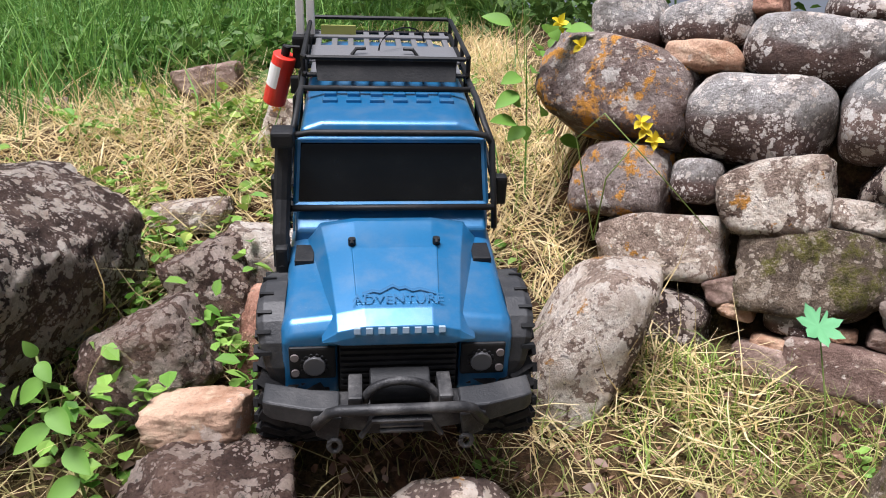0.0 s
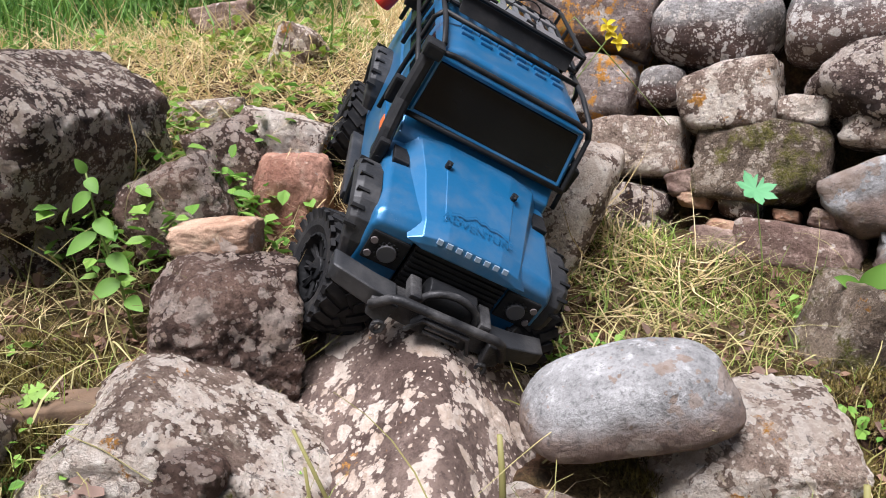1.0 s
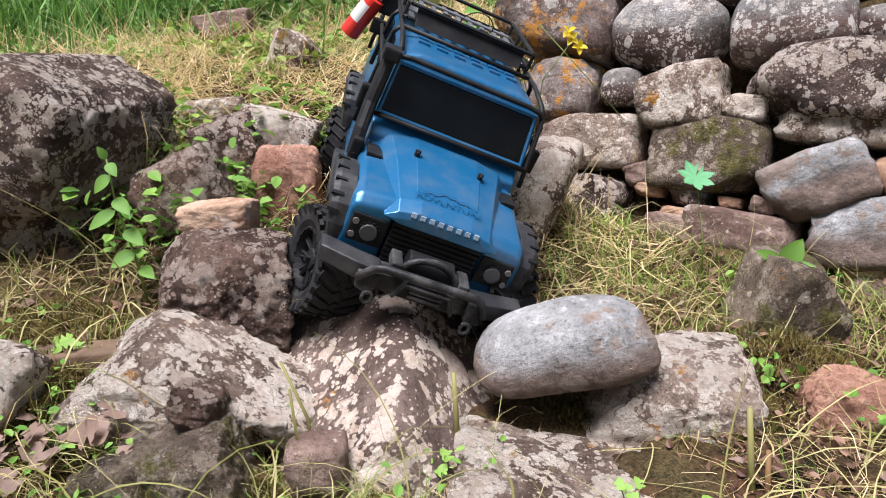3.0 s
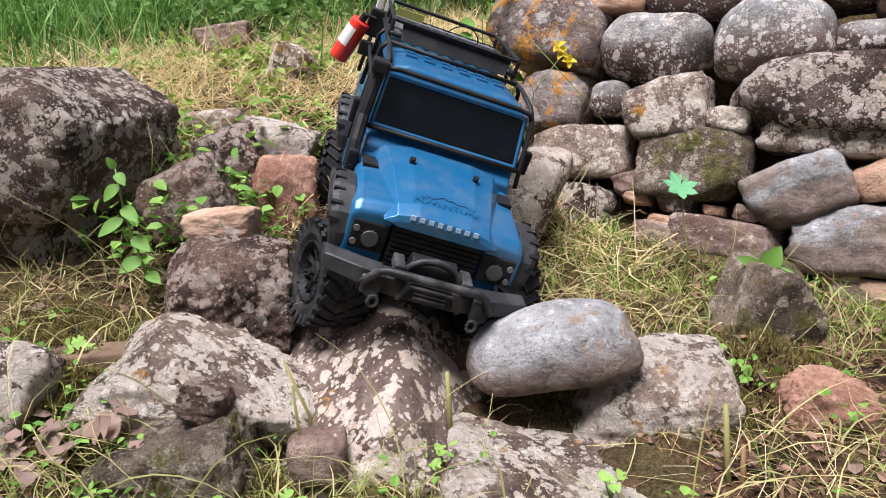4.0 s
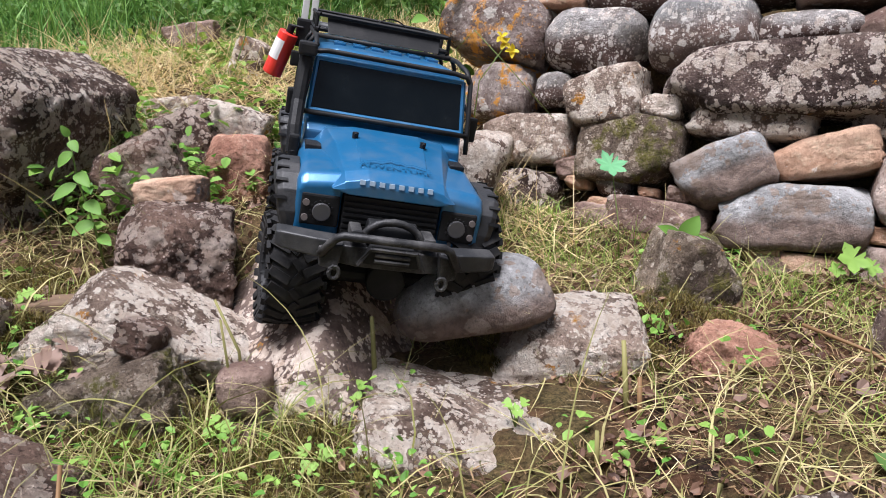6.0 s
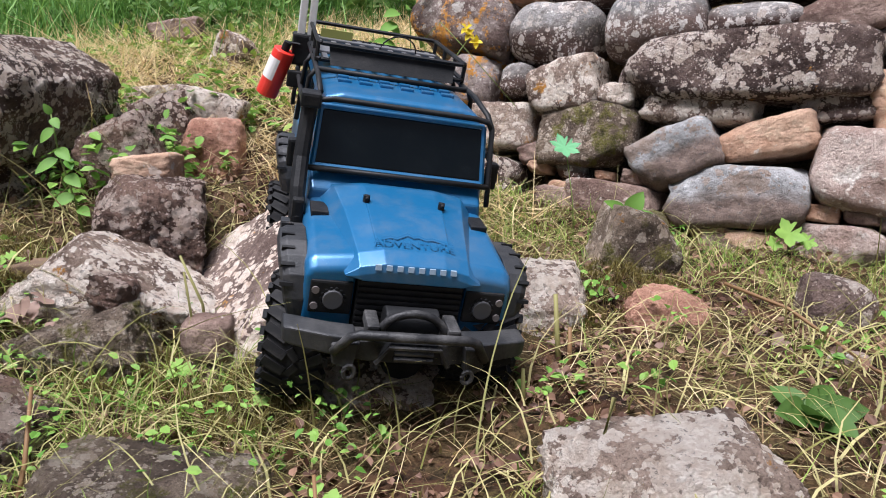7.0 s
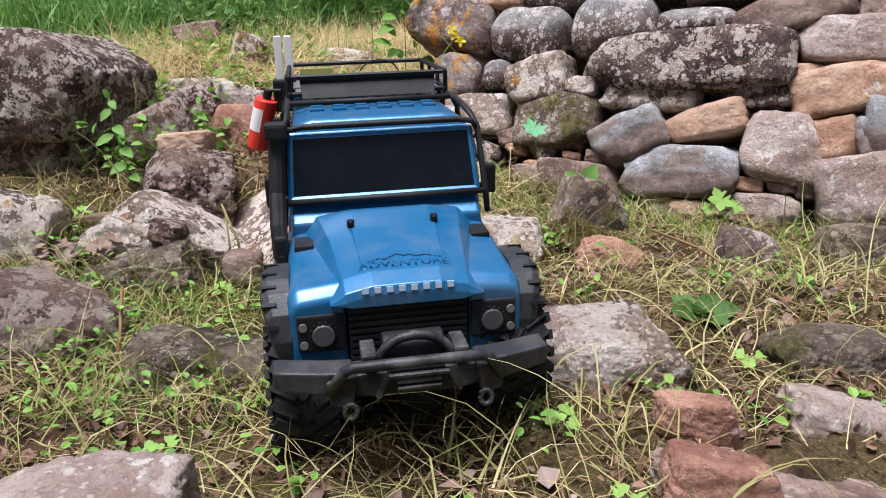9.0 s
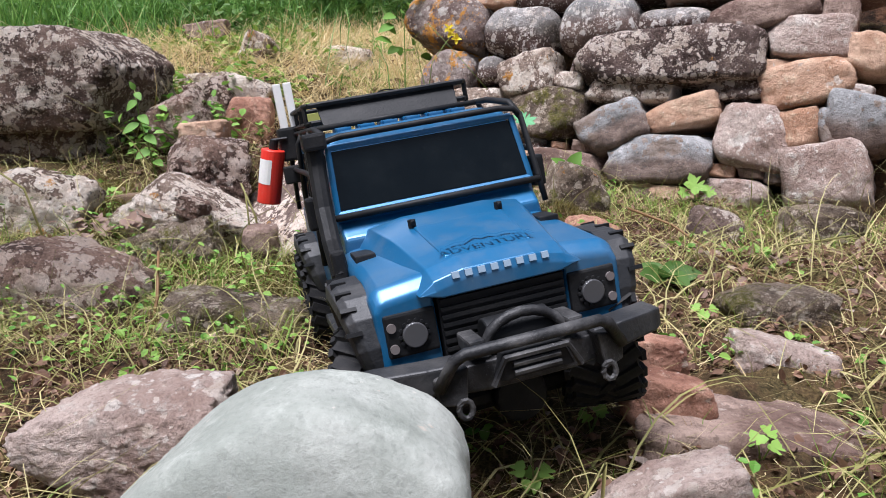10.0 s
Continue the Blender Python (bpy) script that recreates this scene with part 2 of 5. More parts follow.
# ---- helpers for meshes ----
def obj(name, bm, mat, smooth=True):
    me = bpy.data.meshes.new(name)
    bm.normal_update()
    bm.to_mesh(me)
    bm.free()
    me.materials.append(mat)
    if smooth:
        for p in me.polygons:
            p.use_smooth = True
    return new(name, me)


def part(name, bm, mat, parent, label="", smooth=False):
    ob = obj(name, bm, mat, smooth)
    ob.parent = parent
    if label:
        tagged(ob, label)
    return ob


def panel_part(name, bm, mat, parent, label=""):
    """A painted panel: smooth, with its flat faces kept flat."""
    ob = part(name, bm, mat, parent, label, True)
    ob.modifiers.new("flat_faces", "WEIGHTED_NORMAL").weight = 80
    return ob


def box(bm, x0, x1, y0, y1, z0, z1, bevel=0.0, m=None):
    vs = [bm.verts.new(v) for v in ((x0, y0, z0), (x1, y0, z0), (x1, y1, z0), (x0, y1, z0), (x0, y0, z1), (x1, y0, z1), (x1, y1, z1), (x0, y1, z1))]
    fs = [bm.faces.new([vs[i] for i in q]) for q in ((3, 2, 1, 0), (4, 5, 6, 7), (0, 1, 5, 4), (1, 2, 6, 5), (2, 3, 7, 6), (3, 0, 4, 7))]
    if bevel:
        es = list({e for f in fs for e in f.edges})
        out = bmesh.ops.bevel(bm, geom=es, offset=bevel, segments=2, profile=0.6, affect="EDGES")
        vs = list({v for f in out["faces"] for v in f.verts})
    if m is not None:
        bmesh.ops.transform(bm, matrix=m, verts=vs)
    return bm


def loft(bm, rings, bevel=0.0, close=True):
    """A solid skin over rings with equal counts of points."""
    vv = [[bm.verts.new(p) for p in r] for r in rings]
    n = len(rings[0])
    fs = []
    for a, b in zip(vv, vv[1:]):
        for i in range(n):
            fs.append(bm.faces.new((a[i], a[(i + 1) % n], b[(i + 1) % n], b[i])))
    if close:
        fs.append(bm.faces.new(vv[0][::-1]))
        fs.append(bm.faces.new(vv[-1]))
    bmesh.ops.recalc_face_normals(bm, faces=fs)
    if bevel:
        es = [e for e in {e for f in fs for e in f.edges} if len(e.link_faces) == 2 and e.calc_face_angle(0) > 0.12]
        bmesh.ops.bevel(bm, geom=es, offset=bevel, segments=3, profile=0.6, affect="EDGES", clamp_overlap=True)
    return bm


def tube(bm, pts, r, sides=8, r_end=None):
    pts = [Vector(p) for p in pts]
    rings = []
    up = Vector((0.13, 0.31, 0.94))
    for i, p in enumerate(pts):
        d = (pts[min(i + 1, len(pts) - 1)] - pts[max(i - 1, 0)]).normalized()
        a = d.cross(up if abs(d.dot(up)) < 0.95 else Vector((1, 0, 0))).normalized()
        b = d.cross(a)
        rr = r if r_end is None else r + (r_end - r) * i / (len(pts) - 1)
        rings.append([p + (a * math.cos(2 * math.pi * k / sides) + b * math.sin(2 * math.pi * k / sides)) * rr for k in range(sides)])
    return loft(bm, rings)


def disc(bm, centre, axis, radius, depth, sides=24, bevel=0.0):
    """A drum whose middle lies at centre, along axis."""
    q = Vector(axis).to_track_quat("Z", "Y").to_matrix()
    c = Vector(centre)
    rings = [[c + q @ Vector((radius * math.cos(2 * math.pi * k / sides), radius * math.sin(2 * math.pi * k / sides), h)) for k in range(sides)] for h in (-depth / 2, depth / 2)]
    return loft(bm, rings, bevel)


# ---- ground ----
def smooth01(v, a, b):
    u = np.clip((v - a) / (b - a), 0, 1)
    return u * u * (3 - 2 * u)


def wall_y(x, z=0.2):
    """The y of the stone wall's face."""
    return 1.025 - 0.585 * x + 0.372 * z


def ground_z(x, y):
    x, y = np.asarray(x, float), np.asarray(y, float)
    low = 0.05 + 0.13 * np.clip(y, -3, 1.2)
    left = 0.05 * smooth01(-x, 0.12, 0.32) * smooth01(y, 0.0, 0.35)
    plateau = 0.437 + 0.14 * (np.clip(y, 0, 3.0) - 1.2) - 0.05 * np.clip(y - 3.0, 0, 60)
    hill = np.minimum(0.185 + 0.4 * (y - 0.55), plateau)
    rise = low + 0.28 * np.clip(y - 0.72, 0, 9)
    rise = np.minimum(rise, plateau)
    m = smooth01(-x, -0.07, 0.12) * smooth01(y, 0.4, 0.58)
    z = (low + left) * (1 - m) + np.maximum(hill, low) * m
    z = np.where(y > 0.72, np.maximum(z, rise), z)
    behind = smooth01(y - wall_y(x), 0.07, 0.2) * smooth01(x, 0.16, 0.3)
    z = z * (1 - behind) + np.maximum(np.minimum(0.56, plateau + 0.1), z) * behind
    front = smooth01(wall_y(x) - y, -0.1, 0.0) * smooth01(x, 0.2, 0.3)
    z = np.where(front > 0.5, np.minimum(z, low + 0.03), z)
    z = z + 0.024 * smooth01(x, 0.14, 0.36) * (1 - smooth01(y, 0.2, 0.4))
    z = z + 0.006 * np.sin(x * 31 + 1.3) * np.sin(y * 27 + 0.4) + 0.004 * np.sin(x * 71 + y * 53)
    return z


def axis_steps(lo, hi, fine, far):
    a = np.arange(lo, hi, fine)
    out, step = [], fine
    v = hi
    while v < far:
        out.append(v)
        step *= 1.18
        v += step
    neg, step, v = [], fine, lo - fine
    while v > -far:
        neg.append(v)
        step *= 1.18
        v -= step
    return np.array(neg[::-1] + list(a) + out)


gx, gy = axis_steps(-1.1, 1.2, 0.012, 70.0), axis_steps(-1.1, 1.7, 0.012, 70.0)
GX, GY = np.meshgrid(gx, gy)
GZ = ground_z(GX, GY)
flat = np.c_[GX.ravel(), GY.ravel(), GZ.ravel()]
for i in range(len(flat)):
    p = flat[i]
    if abs(p[0]) < 2 and abs(p[1]) < 3:
        flat[i, 2] += 0.011 * noise.noise((p[0] * 22, p[1] * 22, 1.7)) + 0.005 * noise.noise((p[0] * 70, p[1] * 70, 4.2))
nx = len(gx)
quads = [(j * nx + i, j * nx + i + 1, (j + 1) * nx + i + 1, (j + 1) * nx + i) for j in range(len(gy) - 1) for i in range(nx - 1)]
me = bpy.data.meshes.new("ground")
me.from_pydata(flat.tolist(), [], quads)
me.materials.append(SOIL)
for p in me.polygons:
    p.use_smooth = True
tagged(new("ground", me), "brown soil slope with moss and leaf litter", "ground", kind="structure")

# ---- stones ----
KEEP_OUT = []
STONE_WORDS = {
    "river": "rounded grey river stone, brown underneath", "pale_river": "smooth pale grey oval river stone", "slate": "smooth blue-grey stone block",
    "tan": "orange-tan sandstone block", "red": "reddish-brown sandstone rock", "brown": "brown weathered stone", "pale": "pale pinkish rough stone",
    "mottled": "rough pinkish-brown rock with mottled lichen", "lichen": "dark rough rock with white lichen spots", "lichen_pale": "rough rock crusted with pale lichen", "dark": "dark brown rock speckled with pale lichen",
    "moss": "brown rock overgrown with moss", "ridge": "sloping dark rock with white lichen", "gold": "grey stone with orange lichen", "green": "smooth greenish-grey rock with a cracked face"}


SHAPES = {  # edge sharpness, number of random cuts, how deep they go, roughness
    "round": (4.6, 6, 0.72, 0.016), "oval": (3.4, 5, 0.78, 0.012), "chunk": (20.0, 7, 0.68, 0.05), "block": (18.0, 9, 0.66, 0.055),
    "slab": (18.0, 8, 0.68, 0.05), "wedge": (22.0, 5, 0.72, 0.05), "wall": (13.0, 8, 0.68, 0.05), "ridge": (30.0, 3, 0.84, 0.045), "smooth": (9.0, 4, 0.8, 0.01)}


def stone_mesh(w, d, h, shape, seed, level=4, cuts=()):
    """A stone: a block cut by planes with worn edges, then weathered at four scales."""
    bm = bmesh.new()
    bmesh.ops.create_icosphere(bm, subdivisions=level, radius=1.0)
    rnd = random.Random(seed)
    sharp, n_cuts, lo, rough = SHAPES[shape]
    planes = [(1, 0, 0, 1.0), (-1, 0, 0, 1.0), (0, 1, 0, 1.0), (0, -1, 0, 1.0), (0, 0, 1, 1.0), (0, 0, -1, 1.0)]
    for nx, ny, nz, f in cuts:
        v = Vector((nx, ny, nz)).normalized()
        planes.append((*v, f * (abs(v.x) + abs(v.y) + abs(v.z))))
    for _ in range(n_cuts):
        v = Vector((rnd.uniform(-1, 1), rnd.uniform(-1, 1), rnd.uniform(-1, 1))).normalized()
        planes.append((*v, rnd.uniform(lo, lo + 0.2) * (abs(v.x) + abs(v.y) + abs(v.z))))
    planes = np.array(planes)
    dirs = np.array([v.co[:] for v in bm.verts])
    dirs /= np.linalg.norm(dirs, axis=1)[:, None]
    reach = np.clip(dirs @ planes[:, :3].T / planes[:, 3], 0, None)
    skin = dirs * ((reach ** sharp).sum(1) ** (-1 / sharp))[:, None] * 1.03
    off = Vector((seed * 3.7, seed * 1.3, seed * 2.1))
    mean = (w + d + h) / 3
    lumps = 0.09 if shape == "round" else 0.05
    fade = min(1.0, 0.16 / mean)
    for v, q in zip(bm.verts, skin):
        m = Vector((q[0] * w, q[1] * d, q[2] * h)) / mean
        e = noise.noise(m * 1.5 + off) * lumps + noise.fractal(m * 3.2 + off, 0.75, 2.1, 4) * rough
        e -= abs(noise.noise(m * 6.0 - off)) * rough * 1.1 + abs(noise.noise(m * 15.0 + off)) * rough * 0.6
        if level > 4:
            e += noise.noise(m * 34.0 + off) * rough * 0.35
        q = q * (1 + e * fade)
        v.co = Vector((q[0] * w / 2, q[1] * d / 2, q[2] * h / 2))
    return bm


count = [0]


def stone(x, y, z, w, d, h, roll, kind):
    """One stone of the wall."""
    count[0] += 1
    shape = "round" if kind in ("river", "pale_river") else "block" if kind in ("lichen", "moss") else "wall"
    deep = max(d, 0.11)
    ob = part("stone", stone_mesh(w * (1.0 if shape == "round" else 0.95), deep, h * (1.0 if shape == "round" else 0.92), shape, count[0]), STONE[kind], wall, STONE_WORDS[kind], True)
    ob.matrix_local = pose(x, y, z, 0, 0, -30.3) @ pose(0, (deep - d) / 2, 0, -12, -roll, 0)
    return ob


def rock(x, y, z, w, d, h, roll, kind, shape, level=5, turn=0.0, sink=0.2, name="rock", label="", tip=0.0, cuts=()):
    """One loose rock, bedded a little in the ground."""
    count[0] += 1
    ob = obj(name, stone_mesh(w * 1.04, d, h * (1 + sink), shape, count[0], level, cuts), STONE[kind])
    ob.matrix_basis = pose(x, y, z - h * sink / 2, 0, -roll, turn) @ pose(0, 0, 0, tip)
    tagged(ob, label or STONE_WORDS[kind] + ", lying in the grass", "rock", "loose rocks")
    KEEP_OUT.append((x, y, w * 0.42, d * 0.42))
    return ob


# the dry-stone retaining wall, its earth core and its stones
bm = bmesh.new()
loft(bm, [[(0.27, 1.09, -0.05), (1.63, 0.295, -0.05), (1.75, 0.6, -0.05), (0.4, 1.47, -0.05)], [(0.27, 1.31, 0.58), (1.63, 0.515, 0.58), (1.75, 0.8, 0.58), (0.4, 1.6, 0.58)]])
wall = obj("dry_stone_wall", bm, SOIL, False)
tagged(wall, "dry-stone retaining wall of rounded and broken field stones", "stone wall", kind="structure")
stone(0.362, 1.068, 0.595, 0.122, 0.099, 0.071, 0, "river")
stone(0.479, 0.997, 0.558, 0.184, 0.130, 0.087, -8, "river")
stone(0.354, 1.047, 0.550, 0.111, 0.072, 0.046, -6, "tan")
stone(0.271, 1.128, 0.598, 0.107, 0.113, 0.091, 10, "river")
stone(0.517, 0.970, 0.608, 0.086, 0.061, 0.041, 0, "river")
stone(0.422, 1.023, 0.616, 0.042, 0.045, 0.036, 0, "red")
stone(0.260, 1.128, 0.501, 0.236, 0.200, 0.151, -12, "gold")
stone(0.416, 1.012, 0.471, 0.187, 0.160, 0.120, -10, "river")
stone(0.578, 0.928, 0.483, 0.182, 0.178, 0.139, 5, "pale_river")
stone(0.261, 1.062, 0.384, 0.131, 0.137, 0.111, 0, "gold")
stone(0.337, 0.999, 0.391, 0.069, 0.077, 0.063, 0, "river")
stone(0.432, 0.960, 0.378, 0.137, 0.137, 0.108, 5, "lichen_pale")
stone(0.304, 1.005, 0.303, 0.168, 0.130, 0.094, 3, "lichen_pale")
stone(0.294, 0.969, 0.219, 0.133, 0.101, 0.073, 0, "lichen")
stone(0.467, 0.915, 0.291, 0.181, 0.160, 0.121, 0, "moss")
stone(0.691, 0.844, 0.397, 0.424, 0.220, 0.120, 2, "lichen")
stone(0.626, 0.824, 0.345, 0.189, 0.107, 0.063, -3, "lichen_pale")
stone(0.498, 0.889, 0.362, 0.075, 0.059, 0.043, -5, "lichen_pale")
stone(0.596, 0.820, 0.265, 0.150, 0.132, 0.100, 28, "slate")
stone(0.712, 0.753, 0.296, 0.153, 0.102, 0.066, 14, "tan")
stone(0.616, 0.782, 0.259, 0.079, 0.058, 0.041, 10, "red")
stone(0.676, 0.759, 0.203, 0.219, 0.158, 0.109, 4, "slate")
stone(0.829, 0.689, 0.251, 0.144, 0.164, 0.134, -5, "pale")
stone(0.891, 0.639, 0.271, 0.084, 0.098, 0.081, 15, "tan")
stone(0.793, 0.721, 0.348, 0.122, 0.087, 0.059, 5, "lichen")
stone(0.861, 0.682, 0.380, 0.076, 0.055, 0.037, 0, "tan")
stone(0.913, 0.666, 0.351, 0.166, 0.131, 0.092, 14, "tan")
stone(0.917, 0.695, 0.437, 0.168, 0.126, 0.088, -4, "pale")
stone(0.952, 0.605, 0.275, 0.082, 0.101, 0.084, 0, "slate")
stone(0.934, 0.605, 0.177, 0.154, 0.178, 0.146, 10, "pale")
stone(0.852, 0.752, 0.487, 0.221, 0.129, 0.077, 12, "brown")
stone(0.703, 0.826, 0.484, 0.153, 0.093, 0.058, 0, "river")
stone(0.957, 0.674, 0.485, 0.084, 0.082, 0.063, 0, "brown")
stone(0.782, 0.655, 0.145, 0.135, 0.098, 0.067, 0, "pale")
stone(0.683, 0.700, 0.134, 0.097, 0.069, 0.047, 0, "tan")
stone(0.751, 0.671, 0.188, 0.073, 0.045, 0.028, -5, "tan")
stone(0.806, 0.638, 0.188, 0.053, 0.042, 0.029, 0, "brown")
stone(0.845, 0.616, 0.183, 0.050, 0.048, 0.037, 0, "slate")
stone(0.622, 0.737, 0.149, 0.069, 0.057, 0.042, 15, "tan")
stone(0.493, 0.843, 0.188, 0.167, 0.105, 0.066, -4, "brown")
stone(0.407, 0.882, 0.172, 0.086, 0.090, 0.072, 0, "brown")
stone(0.406, 0.877, 0.197, 0.058, 0.049, 0.036, -5, "tan")
stone(0.364, 0.926, 0.259, 0.050, 0.051, 0.041, 20, "brown")
stone(0.370, 0.910, 0.237, 0.046, 0.039, 0.029, 0, "tan")
stone(0.422, 0.879, 0.229, 0.057, 0.047, 0.034, 0, "river")
stone(0.513, 0.821, 0.225, 0.042, 0.037, 0.027, -10, "brown")
stone(0.472, 0.842, 0.224, 0.034, 0.029, 0.021, 0, "tan")
stone(0.286, 0.940, 0.175, 0.088, 0.048, 0.029, 0, "brown")
stone(0.618, 0.739, 0.160, 0.070, 0.046, 0.029, 14, "tan")
stone(0.651, 0.719, 0.136, 0.100, 0.071, 0.047, -8, "brown")
stone(0.965, 0.608, 0.329, 0.076, 0.071, 0.054, 0, "pale")
stone(0.985, 0.601, 0.281, 0.137, 0.141, 0.111, -10, "slate")
stone(1.005, 0.623, 0.404, 0.089, 0.105, 0.086, 0, "tan")
stone(0.660, 0.884, 0.565, 0.138, 0.099, 0.067, 5, "river")
stone(0.739, 0.832, 0.552, 0.116, 0.098, 0.072, 0, "brown")
stone(0.635, 0.900, 0.560, 0.155, 0.112, 0.077, 0, "river")
stone(0.763, 0.827, 0.559, 0.155, 0.120, 0.084, -5, "slate")
stone(0.885, 0.752, 0.553, 0.146, 0.114, 0.080, 4, "river")
stone(0.988, 0.684, 0.539, 0.130, 0.106, 0.076, 0, "brown")

# loose rocks
rock(-0.55, 0.69, 0.35, 0.41, 0.26, 0.18, 2, "dark", "ridge", 6, turn=-4, sink=0.0, cuts=((0.87, -0.05, 0.49, 0.72), (0.98, -0.1, -0.2, 0.76), (0.1, -0.9, 0.4, 0.86), (0.1, -0.95, -0.3, 0.86)), label="dark brown flat-topped boulder speckled with pale lichen, resting on another rock")
rock(-0.53, 0.7, 0.205, 0.29, 0.18, 0.14, 0, "dark", "chunk", cuts=((0.8, -0.5, 0.3, 0.7),))
rock(-0.238, 0.774, 0.312, 0.087, 0.075, 0.100, 20, "mottled", "block")
rock(-0.269, 0.651, 0.289, 0.101, 0.069, 0.071, 25, "mottled", "block")
rock(-0.189, 0.803, 0.335, 0.106, 0.070, 0.068, -15, "lichen_pale", "block")
rock(-0.160, 0.726, 0.282, 0.086, 0.08, 0.09, 0, "red", "wall", cuts=((0.7, -0.5, 0.5, 0.6), (-0.7, -0.3, 0.6, 0.66)))
rock(-0.196, 0.570, 0.267, 0.086, 0.053, 0.032, 6, "tan", "slab")
rock(-0.180, 0.502, 0.200, 0.124, 0.108, 0.11, -6, "mottled", "chunk", 6, turn=20, cuts=((-0.7, -0.2, 0.7, 0.66), (0.2, -0.8, 0.5, 0.72)))
rock(-0.168, 0.375, 0.152, 0.205, 0.13, 0.108, 0, "lichen_pale", "wedge", 6, sink=0.0, cuts=((0.765, -0.05, 0.64, 0.3), (-0.86, -0.1, 0.5, 0.58), (0.1, -0.8, 0.6, 0.66), (0.2, -0.8, -0.55, 0.7)))
rock(-0.163, 0.281, 0.106, 0.112, 0.077, 0.070, 15, "moss", "block", 6)
rock(-0.145, 0.3, 0.163, 0.04, 0.035, 0.03, -20, "mottled", "block")
rock(-0.046, 0.284, 0.123, 0.048, 0.040, 0.040, 0, "brown", "round")
rock(-0.003, 0.425, 0.105, 0.235, 0.310, 0.160, 0, "ridge", "ridge", 6, tip=20, turn=6, cuts=((-0.66, 0, 0.75, 0.52), (0.8, -0.1, 0.6, 0.5), (0, -0.9, 0.4, 0.78)))
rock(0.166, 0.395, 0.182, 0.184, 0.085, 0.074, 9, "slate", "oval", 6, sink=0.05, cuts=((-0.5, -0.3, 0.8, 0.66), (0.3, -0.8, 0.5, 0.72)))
rock(0.29, 0.426, 0.107, 0.194, 0.12, 0.109, -3, "lichen_pale", "wedge", 6, cuts=((0.95, -0.1, 0.3, 0.58), (-0.9, -0.1, 0.42, 0.66), (0, -0.62, 0.78, 0.74)))
rock(0.185, 0.29, 0.05, 0.245, 0.17, 0.096, -10, "lichen_pale", "wedge", 6, cuts=((0.8, -0.2, 0.6, 0.62), (-0.8, -0.2, -0.55, 0.64), (0.1, -0.72, 0.7, 0.64)))
rock(0.469, 0.430, 0.088, 0.126, 0.085, 0.086, -12, "red", "chunk", 6, cuts=((0.5, -0.1, 0.86, 0.62), (-0.2, -0.8, 0.5, 0.72)))
rock(0.455, 0.612, 0.142, 0.115, 0.118, 0.133, -15, "moss", "chunk", cuts=((0.6, -0.2, 0.75, 0.68),))
rock(0.163, 0.823, 0.255, 0.098, 0.132, 0.195, -28, "lichen_pale", "round")
rock(0.349, 0.031, 0.085, 0.166, 0.100, 0.083, 6, "lichen_pale", "wedge", 6, cuts=((-0.6, -0.3, 0.75, 0.6), (0.3, -0.75, 0.6, 0.68), (0.9, 0, 0.4, 0.72)))
rock(0.590, 0.044, 0.086, 0.110, 0.077, 0.043, 0, "moss", "slab")
rock(0.546, -0.073, 0.059, 0.097, 0.058, 0.047, -14, "pale", "slab")
rock(0.412, -0.090, 0.079, 0.065, 0.042, 0.028, -5, "red", "slab")
rock(0.393, -0.190, 0.071, 0.071, 0.042, 0.035, -12, "red", "slab")
rock(0.467, -0.184, 0.027, 0.203, 0.131, 0.058, -6, "brown", "slab")
rock(-0.036, -0.234, 0.06, 0.15, 0.08, 0.066, 6, "pale", "slab", 6, cuts=((-0.75, -0.3, -0.6, 0.6), (-0.5, 0, 0.86, 0.7), (0.1, -0.75, 0.66, 0.7)))
rock(0.122, -0.462, 0.12, 0.174, 0.085, 0.12, 2, "green", "smooth", 6, cuts=((-0.72, 0, 0.69, 0.52), (-0.3, 0, 0.95, 0.78), (0.6, 0, 0.8, 0.78), (0, -0.8, 0.6, 0.72)))
rock(0.336, -0.378, 0.08, 0.085, 0.039, 0.036, 14, "pale", "wedge", cuts=((-0.6, 0, 0.8, 0.6),))
rock(-0.373, 0.309, 0.166, 0.148, 0.098, 0.097, -10, "lichen_pale", "block")
rock(-0.25, 0.124, 0.080, 0.2, 0.128, 0.12, -8, "mottled", "block")
rock(-0.029, 0.066, 0.060, 0.150, 0.093, 0.055, -8, "moss", "slab")
rock(0.660, 0.417, 0.119, 0.085, 0.067, 0.064, -10, "lichen", "round")
rock(0.837, 0.427, 0.114, 0.120, 0.091, 0.082, 0, "moss", "block")
rock(-0.738, 2.209, 0.549, 0.203, 0.141, 0.111, 15, "brown", "block")
rock(-0.561, 1.907, 0.503, 0.163, 0.103, 0.065, 0, "brown", "slab")
rock(-0.235, 1.165, 0.438, 0.082, 0.073, 0.101, -20, "lichen_pale", "block")
rock(0.594, 0.267, 0.093, 0.037, 0.030, 0.037, 0, "pale", "round")
rock(-0.704, 1.391, 0.443, 0.072, 0.062, 0.082, 0, "brown", "block")
rock(-0.426, 1.410, 0.518, 0.113, 0.064, 0.046, 10, "brown", "slab")
rock(-0.314, 0.928, 0.364, 0.092, 0.050, 0.032, 5, "lichen_pale", "slab")
rock(-0.089, 1.505, 0.443, 0.216, 0.135, 0.083, 0, "lichen_pale", "slab")
rock(-0.360, 1.607, 0.472, 0.121, 0.093, 0.087, 0, "brown", "block")

